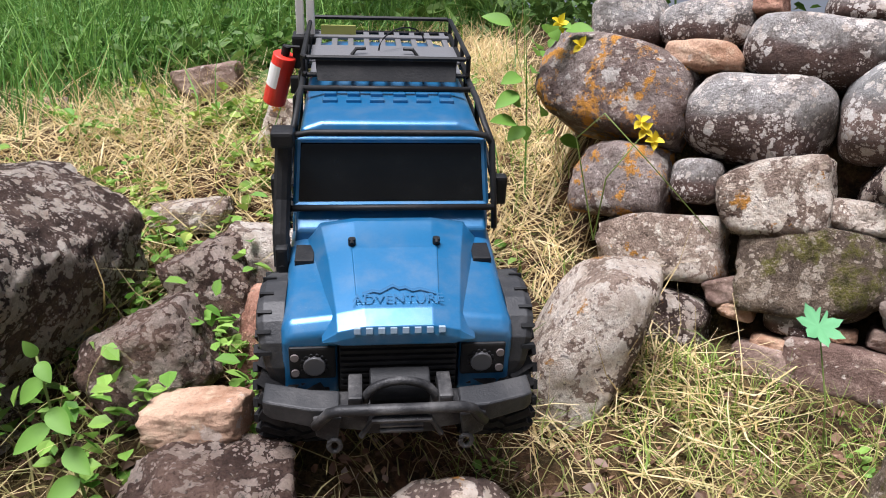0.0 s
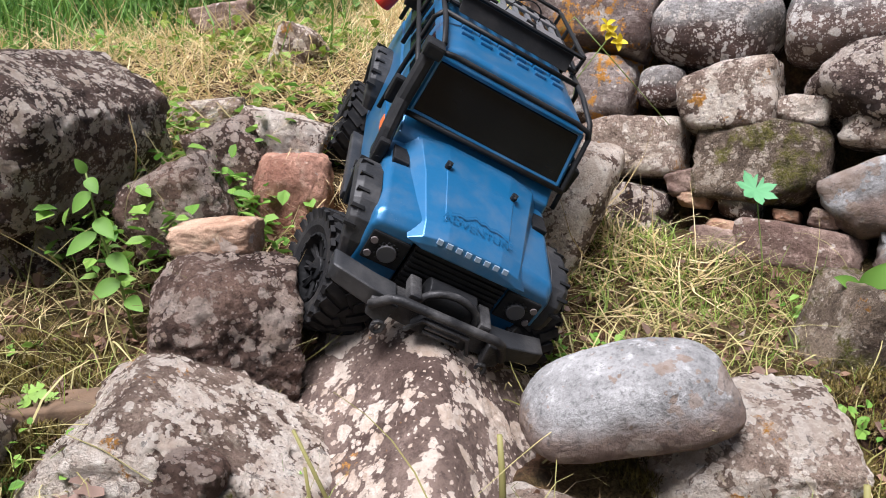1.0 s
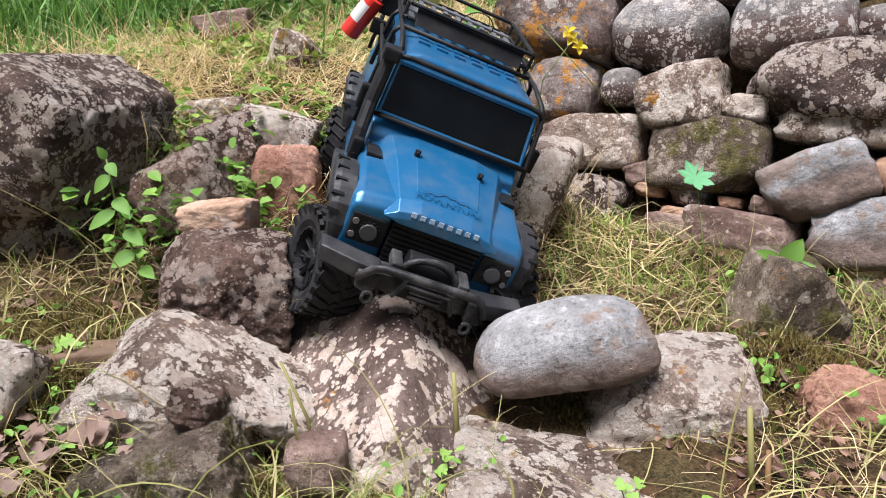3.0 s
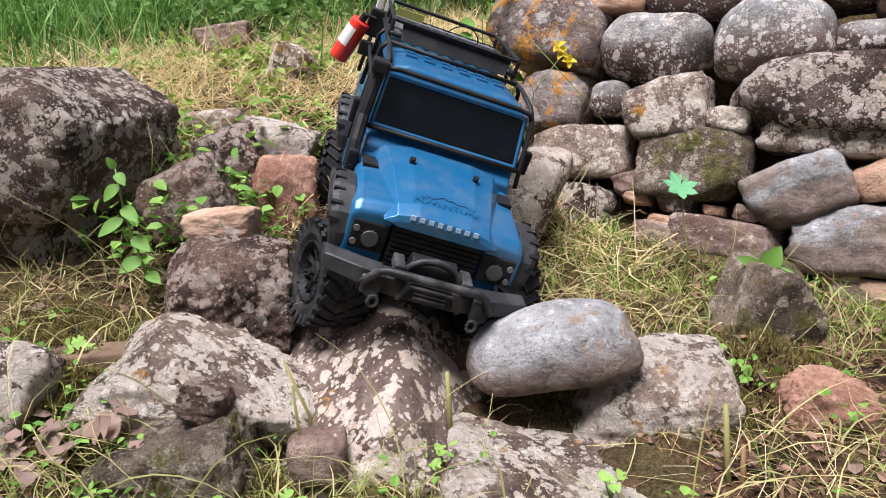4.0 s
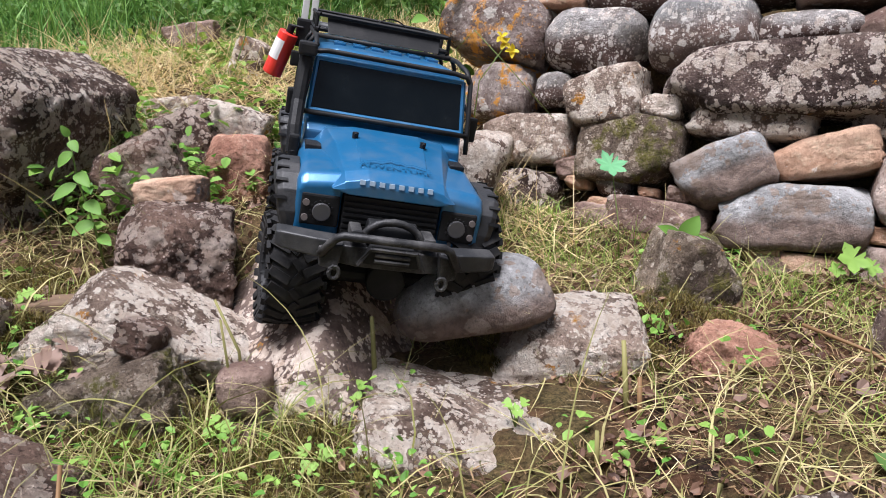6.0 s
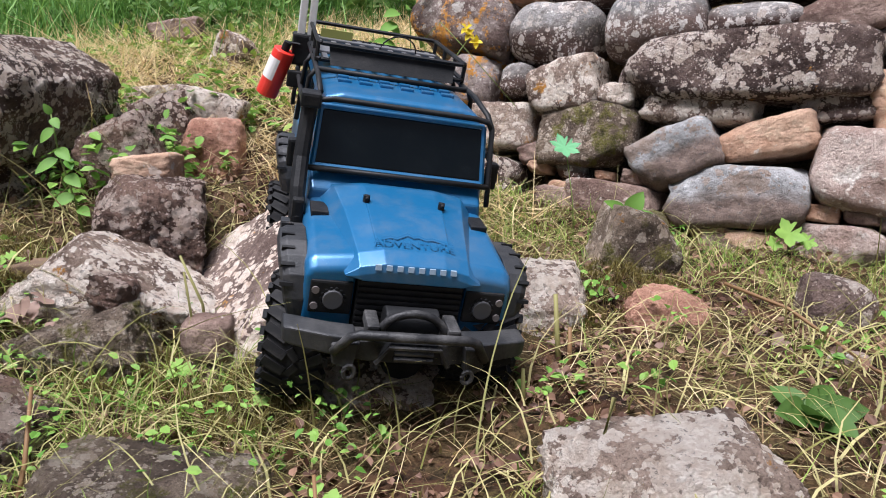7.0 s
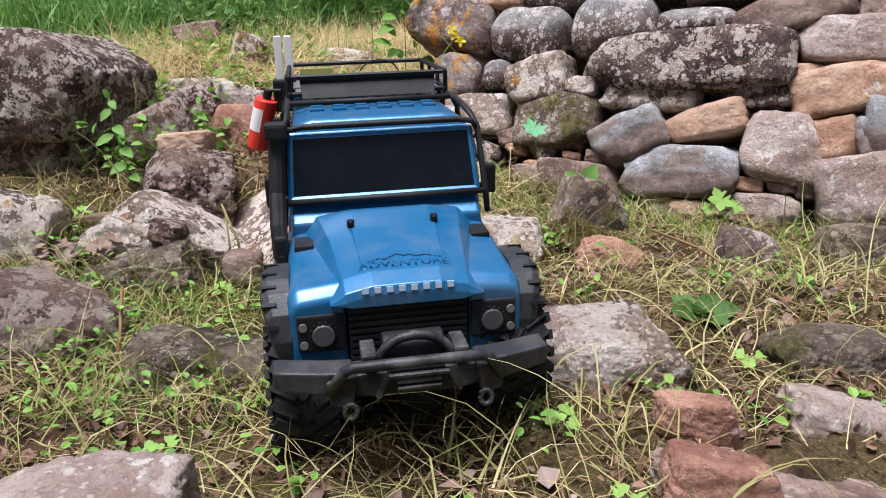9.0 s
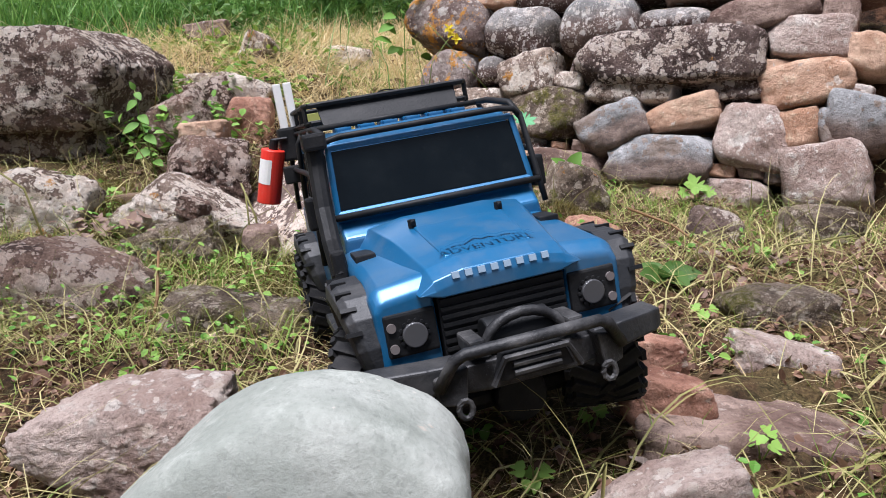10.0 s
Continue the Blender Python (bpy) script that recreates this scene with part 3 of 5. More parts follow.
# ---- the radio-controlled off-road car: front towards -y, wheel bottoms at z = 0 ----
car = new("toy_off_road_car")
tagged(car, "blue radio-controlled off-road car, dusty, with black roof rack and roll cage", "toy car")


# body shell: tub, cab, bonnet, wings
bm = bmesh.new()
loft(bm, [[(-0.088, y, 0.095), (0.088, y, 0.095), (0.09, y, 0.15), (0.089, y, 0.192), (-0.089, y, 0.192), (-0.09, y, 0.15)] for y in (-0.07, 0.1, 0.245)], 0.004)
body = panel_part("body", bm, BLUE, car, "glossy blue body shell, dusty")
bm = bmesh.new()
loft(bm, [[(-0.0875, y0, 0.19), (0.0875, y0, 0.19), (0.0865, y1, 0.215), (0.0795, y2, 0.268), (0.06, y2 + 0.004 * s, 0.2735), (-0.06, y2 + 0.004 * s, 0.2735), (-0.0795, y2, 0.268), (-0.0865, y1, 0.215)]
          for y0, y1, y2, s in ((-0.078, -0.07, -0.05, 1), (0.05, 0.05, 0.05, 0), (0.243, 0.243, 0.238, 0))], 0.005)
panel_part("cab", bm, BLUE, car)
for sx in (-1, 1):
    bm = bmesh.new()
    ring = lambda y, zt, xo: [(sx * x, y, z) for x, z in ((0.0475, 0.1), (xo, 0.1), (xo, zt - 0.006), (xo - 0.006, zt), (0.0475, zt + 0.004))]
    loft(bm, [ring(-0.2095, 0.1585, 0.0895), ring(-0.2, 0.1675, 0.0905), ring(-0.14, 0.1735, 0.09), ring(-0.066, 0.181, 0.09)], 0.004)
    panel_part("front_wing", bm, BLUE, car)
bm = bmesh.new()


def bonnet_ring(y, z, half, drop):
    return [(-half - 0.012, y, z - drop), (-half, y, z - 0.001), (-half * 0.55, y, z + 0.0035), (half * 0.55, y, z + 0.0035), (half, y, z - 0.001), (half + 0.012, y, z - drop), (half - 0.004, y, z - drop - 0.004), (-half + 0.004, y, z - drop - 0.004)]


loft(bm, [bonnet_ring(-0.2175, 0.1615, 0.0465, 0.002), bonnet_ring(-0.2155, 0.168, 0.047, 0.009), bonnet_ring(-0.2, 0.1745, 0.048, 0.014), bonnet_ring(-0.14, 0.1875, 0.055, 0.016), bonnet_ring(-0.092, 0.1945, 0.063, 0.016), bonnet_ring(-0.084, 0.1935, 0.064, 0.014)], 0.003)
bonnet = panel_part("bonnet", bm, BLUE, car, "blue bonnet with scratched dark decal")
bm = bmesh.new()
loft(bm, [[(-0.087, -0.09, 0.172), (0.087, -0.09, 0.172), (0.084, -0.09, 0.188), (-0.084, -0.09, 0.188)], [(-0.0875, -0.066, 0.172), (0.0875, -0.066, 0.172), (0.0865, -0.066, 0.207), (-0.0865, -0.066, 0.207)]], 0.003)
part("scuttle", bm, BLUE, car)
# raised bonnet panel, its decal and the row of raised letters as bars
bm = bmesh.new()
loft(bm, [[(-0.033, -0.196, 0.175), (0.033, -0.196, 0.175), (0.032, -0.196, 0.1789), (-0.032, -0.196, 0.1789)], [(-0.037, -0.13, 0.188), (0.037, -0.13, 0.188), (0.036, -0.13, 0.1933), (-0.036, -0.13, 0.1933)]], 0.0012)
part("bonnet_panel", bm, BLUE, bonnet)
bm = bmesh.new()


def on_bonnet(x, s, lift=0.0026):
    """A point on the bonnet, s from 0 at its nose to 1 at the nozzles."""
    y = -0.2 + 0.07 * s
    return (x, y, 0.1795 + 0.0152 * s + lift)


words = new("words", bpy.data.curves.new("words", "FONT"))
words.data.body, words.data.size, words.data.align_x = "ADVENTURE", 0.0125, "CENTER"
me = bpy.data.meshes.new_from_object(words)
bpy.data.objects.remove(words)
bm.from_mesh(me)
for v in bm.verts:
    v.co = on_bonnet(v.co.x, 0.05 + v.co.y / 0.07, 0.001)
peaks = [(-0.028, 0.2), (-0.02, 0.25), (-0.014, 0.23), (-0.004, 0.33), (0.001, 0.28), (0.006, 0.3), (0.011, 0.25), (0.018, 0.27), (0.03, 0.2)]
for (xa, sa), (xb, sb) in zip(peaks, peaks[1:]):
    vs = [bm.verts.new(on_bonnet(*p, 0.001)) for p in ((xa, sa - 0.03), (xb, sb - 0.03), (xb, sb), (xa, sa))]
    bm.faces.new(vs)
part("bonnet_decal", bm, DECAL, bonnet, "worn dark mountain decal")
for i in range(8):
    bm = bmesh.new()
    x = -0.0345 + i * 0.0092
    loft(bm, [[(x, -0.2184, 0.1668), (x + 0.005, -0.2184, 0.1668), (x + 0.005, -0.2152, 0.1668), (x, -0.2152, 0.1668)], [(x, -0.2172, 0.1708), (x + 0.005, -0.2172, 0.1708), (x + 0.005, -0.2148, 0.1708), (x, -0.2148, 0.1708)]])
    part("letter_bar", bm, LETTER, bonnet, "small raised pale bar")
for sx in (-1, 1):
    bm = bmesh.new()
    disc(bm, (sx * 0.0356, -0.125, 0.1955), (0, 0, 1), 0.0032, 0.006, 12)
    disc(bm, (sx * 0.0356, -0.128, 0.197), (0, 1, 0.2), 0.0016, 0.006, 8)
    part("washer_nozzle", bm, BLACK, car)
    bm = bmesh.new()
    box(bm, sx * 0.076 - 0.008, sx * 0.076 + 0.008, -0.128, -0.1, 0.174, 0.1795, 0.001)
    part("wing_vent", bm, BLACK, car)
# grille, headlights
bm = bmesh.new()
box(bm, -0.046, 0.046, -0.2105, -0.19, 0.108, 0.158, 0.001)
grille = part("grille", bm, BLACK, car, "black slatted radiator grille")
for i in range(8):
    bm = bmesh.new()
    box(bm, -0.045, 0.045, -0.2135, -0.2095, 0.1115 + i * 0.0056, 0.1142 + i * 0.0056)
    part("slat", bm, BLACK, grille)
for sx in (-1, 1):
    bm = bmesh.new()
    box(bm, sx * 0.0668 - 0.0178, sx * 0.0668 + 0.0178, -0.212, -0.2, 0.1205, 0.1505, 0.002)
    panel = part("headlight_panel", bm, BLACK, car)
    bm = bmesh.new()
    disc(bm, (sx * 0.0652, -0.2125, 0.1345), (0, 1, 0), 0.0086, 0.006, 28, 0.001)
    part("headlight", bm, LENS, panel, "round clear headlight")
    for z in (0.142, 0.1275):
        bm = bmesh.new()
        disc(bm, (sx * 0.0802, -0.2118, z), (0, 1, 0), 0.0032, 0.004, 14)
        part("indicator", bm, LAMP, panel)
    bm = bmesh.new()
    for a in range(14):
        ang = 2 * math.pi * a / 14
        disc(bm, (sx * 0.0652 + 0.0098 * math.cos(ang), -0.212, 0.1345 + 0.0098 * math.sin(ang)), (0, 1, 0), 0.0014, 0.003, 6)
    part("headlight_rim", bm, BLACK, panel)
# windscreen with frame, side windows
bm = bmesh.new()
loft(bm, [[(-0.0825, -0.0785, 0.2105), (0.0825, -0.0785, 0.2105), (0.0825, -0.066, 0.2105), (-0.0825, -0.066, 0.2105)], [(-0.079, -0.0618, 0.2585), (0.079, -0.0618, 0.2585), (0.079, -0.05, 0.2585), (-0.079, -0.05, 0.2585)]], 0.0015)
part("windscreen", bm, GLASS, car, "dark tinted windscreen")
for a, b in (((-0.0845, -0.0775, 0.2075), (0.0845, -0.0775, 0.2075)), ((-0.081, -0.0605, 0.2615), (0.081, -0.0605, 0.2615)), ((-0.0845, -0.0775, 0.2075), (-0.081, -0.0605, 0.2615)), ((0.0845, -0.0775, 0.2075), (0.081, -0.0605, 0.2615))):
    bm = bmesh.new()
    tube(bm, (a, b), 0.0028, 6)
    part("windscreen_frame", bm, BLUE, car)
for sx in (-1, 1):
    for y0, y1 in ((-0.045, 0.03), (0.045, 0.115), (0.13, 0.225)):
        bm = bmesh.new()
        loft(bm, [[(sx * 0.0882, y0, 0.2115), (sx * 0.0882, y1, 0.2115), (sx * 0.0842, y1, 0.2115), (sx * 0.0842, y0, 0.2115)], [(sx * 0.0818, y0 + 0.006, 0.256), (sx * 0.0818, y1, 0.256), (sx * 0.078, y1, 0.256), (sx * 0.078, y0 + 0.006, 0.256)]], 0.001)
        part("side_window", bm, GLASS, car)
    bm = bmesh.new()
    box(bm, min(sx * 0.0885, sx * 0.0915), max(sx * 0.0885, sx * 0.0915), -0.045, 0.05, 0.155, 0.166, 0.0005)
    part("side_stripe", bm, DECAL, car)
    bm = bmesh.new()
    box(bm, min(sx * 0.0885, sx * 0.0925), max(sx * 0.0885, sx * 0.0925), -0.035, -0.012, 0.1555, 0.1655, 0.0005)
    part("side_badge", bm, AMBER, car, "orange-red side badge")
    bm = bmesh.new()
    box(bm, min(sx * 0.084, sx * 0.1), max(sx * 0.084, sx * 0.1), -0.07, 0.075, 0.084, 0.094, 0.002)
    part("rock_slider", bm, FLARE, car, "scuffed side sill")
    # mirror
    bm = bmesh.new()
    box(bm, sx * 0.1015 - 0.006, sx * 0.1015 + 0.006, -0.058, -0.046, 0.196, 0.224, 0.003)
    tube(bm, ((sx * 0.088, -0.055, 0.203), (sx * 0.1, -0.052, 0.205)), 0.003, 6)
    part("wing_mirror", bm, BLACK, car)

# wheel arch flares with moulded slots
ARCH = [(-0.045, 0.112), (-0.046, 0.13), (-0.041, 0.15), (-0.029, 0.163), (-0.01, 0.1685), (0.02, 0.169), (0.042, 0.164), (0.057, 0.15), (0.067, 0.126), (0.072, 0.1)]


def flare(sx, yc, xi, xo):
    bm = bmesh.new()
    mid = Vector((0.01, 0.1))
    rings = []
    last = len(ARCH) - 1
    for k, p in enumerate(ARCH):
        p = Vector(p)
        d = (mid - p).normalized()
        e = xo - 0.012 * (1 - min(1.0, 2.4 * min(k, last - k) / last)) ** 1.5
        row = [(xi, p), (e - 0.007, p + d * 0.0005), (e - 0.0015, p + d * 0.004), (e, p + d * 0.012), (e - 0.003, p + d * 0.0135), (xi, p + d * 0.011)]
        rings.append([(sx * x, yc + q.x, q.y) for x, q in row])
    loft(bm, rings, 0.0008)
    ob = part("wheel_arch_flare", bm, FLARE, car, "grey plastic wheel arch flare, scuffed", False)
    for k in range(7):
        u = 1.6 + 0.92 * k
        i, f = int(u), u - int(u)
        a, b = Vector(ARCH[i]), Vector(ARCH[i + 1])
        p = a.lerp(b, f)
        t = b - a
        bm = bmesh.new()
        q = Matrix.Translation((sx * (xo - 0.0085), yc + p.x, p.y)) @ Matrix.Rotation(math.atan2(t.y, t.x), 4, "X")
        box(bm, -0.0055, 0.0055, -0.0015, 0.0015, -0.006, 0.0011, 0, q)
        part("slot", bm, BLACK, ob)
    return ob


for sx in (-1, 1):
    flare(sx, -0.163, 0.0885, 0.1125)
    flare(sx, 0.152, 0.0885, 0.1125)

# front bumper with bull bar, winch and hooks
bm = bmesh.new()
prof = lambda x, y, z0, z1: [(x, y, z0), (x, y + 0.024, z0), (x, y + 0.024, z1), (x, y, z1)]
loft(bm, [prof(-0.058, -0.243, 0.091, 0.107), prof(-0.03, -0.246, 0.089, 0.109), prof(0.03, -0.246, 0.089, 0.109), prof(0.058, -0.243, 0.091, 0.107)], 0.002)
bumper = part("front_bumper", bm, DUSTY, car, "scuffed black steel front bumper")
bumper.location.z = 0.007
for sx in (-1, 1):
    bm = bmesh.new()
    loft(bm, [prof(sx * 0.046, -0.2485, 0.094, 0.112), prof(sx * 0.068, -0.2465, 0.0945, 0.1125), prof(sx * 0.099, -0.237, 0.096, 0.112), prof(sx * 0.1045, -0.233, 0.098, 0.1105)], 0.0022)
    part("bumper_end", bm, FLARE, bumper, "dusty grey bumper end plate")
    bm = bmesh.new()
    loft(bm, [[(sx * 0.048, -0.256, 0.086), (sx * 0.064, -0.25, 0.088), (sx * 0.064, -0.238, 0.088), (sx * 0.048, -0.24, 0.086)], [(sx * 0.044, -0.257, 0.112), (sx * 0.066, -0.249, 0.106), (sx * 0.066, -0.238, 0.106), (sx * 0.044, -0.24, 0.112)]], 0.002)
    part("bumper_cheek", bm, DUSTY, bumper)
bm = bmesh.new()
tube(bm, ((-0.064, -0.25, 0.099), (-0.053, -0.2565, 0.117), (-0.046, -0.259, 0.121), (0.046, -0.259, 0.121), (0.053, -0.2565, 0.117), (0.064, -0.25, 0.099)), 0.0042, 10)
part("bull_bar", bm, DUSTY, bumper, "", True)
bm = bmesh.new()
loft(bm, [[(-0.026, -0.258, 0.097), (0.026, -0.258, 0.097), (0.02, -0.258, 0.1135), (-0.02, -0.258, 0.1135)], [(-0.026, -0.244, 0.097), (0.026, -0.244, 0.097), (0.02, -0.244, 0.1135), (-0.02, -0.244, 0.1135)]], 0.001)
part("fairlead_plate", bm, BLACK, bumper)
bm = bmesh.new()
tube(bm, ((-0.03, -0.259, 0.096), (-0.0215, -0.261, 0.1125), (0.0215, -0.261, 0.1125), (0.03, -0.259, 0.096)), 0.0024, 6)
tube(bm, ((-0.016, -0.26, 0.1015), (0.016, -0.26, 0.1015)), 0.002, 6)
tube(bm, ((-0.016, -0.26, 0.107), (0.016, -0.26, 0.107)), 0.002, 6)
part("fairlead", bm, DUSTY, bumper)
bm = bmesh.new()
disc(bm, (0, -0.228, 0.117), (1, 0, 0), 0.0145, 0.046, 20, 0.002)
part("winch", bm, BLACK, bumper, "black winch drum")
bm = bmesh.new()
tube(bm, [(0.027 * math.cos(k * math.pi / 10), -0.243, 0.116 + 0.0185 * math.sin(k * math.pi / 10)) for k in range(11)], 0.0036, 8)
part("winch_guard", bm, DUSTY, bumper, "", True)
for sx in (-1, 1):
    bm = bmesh.new()
    box(bm, sx * 0.034 - 0.0055, sx * 0.034 + 0.0055, -0.25, -0.22, 0.114, 0.1245, 0.002)
    part("winch_bolt", bm, DUSTY, bumper)
    bm = bmesh.new()
    tube(bm, [(sx * (0.05 + 0.0045 * math.cos(a)), -0.256, 0.085 + 0.006 * math.sin(a)) for a in [2 * math.pi * k / 10 for k in range(11)]], 0.002, 6)
    part("shackle", bm, DUSTY, bumper)
bm = bmesh.new()
loft(bm, [[(-0.075, -0.205, 0.09), (0.075, -0.205, 0.09), (0.075, -0.195, 0.13), (-0.075, -0.195, 0.13)], [(-0.075, 0.22, 0.09), (0.075, 0.22, 0.09), (0.075, 0.22, 0.14), (-0.075, 0.22, 0.14)]], 0.004)
part("chassis", bm, BLACK, car)
for yc in (-0.16, 0.162):
    bm = bmesh.new()
    tube(bm, ((-0.085, yc, 0.06), (0.085, yc, 0.06)), 0.011, 10)
    disc(bm, (0.012, yc, 0.06), (0, 1, 0), 0.021, 0.045, 16, 0.004)
    for sx in (-1, 1):
        tube(bm, ((sx * 0.055, yc, 0.065), (sx * 0.05, yc + (0.03 if yc < 0 else -0.03), 0.14)), 0.009, 10)
        tube(bm, ((sx * 0.04, yc, 0.055), (sx * 0.03, 0, 0.085)), 0.004, 6)
    part("axle", bm, BLACK, car, "black axle with shock absorbers")

# roll cage, snorkel, roof rack
cage = []
for sx in (-1, 1):
    cage.append([(sx * 0.0925, -0.085, 0.186), (sx * 0.0915, -0.079, 0.2095), (sx * 0.088, -0.066, 0.262), (sx * 0.083, -0.058, 0.2735), (sx * 0.083, 0.0, 0.279), (sx * 0.083, 0.23, 0.279)])
    cage.append([(sx * 0.083, 0.03, 0.279), (sx * 0.089, 0.034, 0.268), (sx * 0.0925, 0.036, 0.2), (sx * 0.0935, 0.036, 0.15)])
    cage.append([(sx * 0.083, 0.12, 0.279), (sx * 0.089, 0.122, 0.268), (sx * 0.0925, 0.123, 0.2)])
    cage.append([(sx * 0.083, 0.23, 0.279), (sx * 0.09, 0.236, 0.265), (sx * 0.093, 0.245, 0.19)])
    cage.append([(sx * 0.09, -0.07, 0.232), (sx * 0.0925, 0.036, 0.24), (sx * 0.0925, 0.236, 0.24)])
cage.append([(-0.088, -0.066, 0.26), (-0.083, -0.0655, 0.2675), (-0.07, -0.065, 0.2695), (0.07, -0.065, 0.2695), (0.083, -0.0655, 0.2675), (0.088, -0.066, 0.26)])
cage.append([(-0.0915, -0.0815, 0.2055), (0.0915, -0.0815, 0.2055)])
cage.append([(-0.083, 0.03, 0.279), (0.083, 0.03, 0.279)])
for pts in cage:
    bm = bmesh.new()
    tube(bm, pts, 0.0028, 8)
    part("cage_tube", bm, BLACK, car, "", True)
bm = bmesh.new()
tube(bm, ((-0.0955, -0.112, 0.165), (-0.0965, -0.1, 0.19), (-0.0955, -0.083, 0.215), (-0.0925, -0.068, 0.262), (-0.0925, -0.07, 0.268)), 0.0075, 10)
box(bm, -0.102, -0.083, -0.085, -0.062, 0.262, 0.276, 0.003)
box(bm, -0.101, -0.09, -0.118, -0.088, 0.158, 0.185, 0.003)
part("snorkel", bm, BLACK, car, "black raised air intake")
# raised roof ribs
for i in range(6):
    bm = bmesh.new()
    x = -0.055 + i * 0.022
    box(bm, x - 0.007, x + 0.007, 0.004, 0.012, 0.272, 0.2765, 0.0012)
    part("roof_rib", bm, BLUE, car)
    bm = bmesh.new()
    box(bm, x - 0.006, x + 0.006, 0.022, 0.042, 0.272, 0.277, 0.0012)
    part("roof_rib", bm, BLUE, car)
bm = bmesh.new()
loft(bm, [[(-0.068, 0.045, 0.2815), (0.068, 0.045, 0.2815), (0.068, 0.049, 0.2815), (-0.068, 0.049, 0.2815)], [(-0.07, 0.058, 0.3), (0.07, 0.058, 0.3), (0.07, 0.062, 0.3), (-0.07, 0.062, 0.3)]], 0.0008)
rack = part("roof_rack", bm, BLACK, car, "black roof rack with slatted floor")
for z in (0.285, 0.302):
    bm = bmesh.new()
    loop = [(-0.078, 0.055, z), (0.078, 0.055, z), (0.082, 0.061, z), (0.082, 0.226, z), (0.078, 0.232, z), (-0.078, 0.232, z), (-0.082, 0.226, z), (-0.082, 0.061, z), (-0.078, 0.055, z)]
    tube(bm, loop, 0.0026, 6)
    part("rail", bm, BLACK, rack)
for i in range(9):
    bm = bmesh.new()
    x = -0.072 + i * 0.018
    box(bm, x - 0.0032, x + 0.0032, 0.058, 0.23, 0.2825, 0.2865, 0.0008)
    part("bar", bm, SATIN, rack)
bm = bmesh.new()
box(bm, -0.078, 0.078, 0.094, 0.158, 0.2845, 0.2885, 0.0012)
box(bm, -0.078, 0.078, 0.196, 0.208, 0.2845, 0.2885, 0.0012)
part("floor_plate", bm, SATIN, rack, "dark grey floor plate")
for sx in (-1, 1):
    for y in (0.061, 0.11, 0.165, 0.226):
        bm = bmesh.new()
        tube(bm, ((sx * 0.082, y, 0.276), (sx * 0.082, y, 0.302)), 0.0024, 6)
        part("post", bm, BLACK, rack)
for sx in (-1, 1):
    bm = bmesh.new()
    tube(bm, ((sx * 0.035, 0.118, 0.288), (sx * 0.03, 0.121, 0.294), (sx * 0.02, 0.123, 0.294)), 0.002, 6)
    part("clip", bm, BLACK, rack)
bm = bmesh.new()
tube(bm, [(0.02 + 0.026 * math.cos(a), 0.15 + 0.02 * math.cos(a), 0.29 + 0.02 * math.sin(a)) for a in [math.pi * k / 10 for k in range(11)]], 0.0009, 5)
part("antenna_wire", bm, BLACK, rack)
bm = bmesh.new()
box(bm, -0.07, -0.03, 0.205, 0.207, 0.288, 0.299, 0.0005)
part("number_tag", bm, TAG, rack, "small faded yellow tag")
# two white tent poles in a bag on the side, and the extinguisher
for dx in (0.0, 0.012):
    bm = bmesh.new()
    box(bm, -0.098 + dx, -0.089 + dx, 0.205, 0.214, 0.262, 0.338, 0.0012)
    part("white_board", bm, WHITE, car, "upright white plastic board")
bm = bmesh.new()
box(bm, -0.103, -0.072, 0.195, 0.225, 0.25, 0.288, 0.003)
part("board_holder", bm, BLACK, car)
fire = bmesh.new()
disc(fire, (0, 0, 0), (0, 0, 1), 0.0135, 0.062, 24, 0.004)
extinguisher = part("fire_extinguisher", fire, RED, car, "small red fire extinguisher with white label", True)
extinguisher.matrix_local = pose(-0.12, 0.2, 0.237, 8, 16, 0)
bm = bmesh.new()
disc(bm, (0, 0, 0.036), (0, 0, 1), 0.005, 0.012, 12)
tube(bm, ((-0.002, 0, 0.041), (0.014, 0, 0.045)), 0.002, 6)
part("valve", bm, BLACK, extinguisher)
bm = bmesh.new()
for k in range(6):
    a, b2 = radians(170 + 16 * k), radians(186 + 16 * k)
    bm.faces.new([bm.verts.new((0.0138 * math.cos(q), 0.0138 * math.sin(q), z)) for q, z in ((a, -0.008), (b2, -0.008), (b2, 0.02), (a, 0.02))])
bmesh.ops.remove_doubles(bm, verts=bm.verts, dist=1e-6)
part("label", bm, WHITE, extinguisher, "white paper label")
bm = bmesh.new()
box(bm, -0.106, -0.086, 0.18, 0.19, 0.225, 0.245, 0.002)
part("bracket", bm, BLACK, car)
# rear spare wheel
bm = bmesh.new()
disc(bm, (0, 0.27, 0.175), (0, 1, 0), 0.057, 0.045, 30, 0.01)
part("spare_tyre", bm, RUBBER, car)


# wheels
def tyre_mesh():
    bm = bmesh.new()
    prof = [(-0.022, 0.032), (-0.0265, 0.04), (-0.0265, 0.047), (-0.023, 0.0532), (-0.012, 0.0548), (0.012, 0.0548), (0.023, 0.0532), (0.0265, 0.047), (0.0265, 0.04), (0.022, 0.032)]
    rings = []
    for k in range(40):
        a = 2 * math.pi * k / 40
        rings.append([(x, r * math.cos(a), r * math.sin(a)) for x, r in prof])
    rings.append(rings[0])
    loft(bm, rings, 0, False)
    bmesh.ops.remove_doubles(bm, verts=bm.verts, dist=1e-6)
    return bm


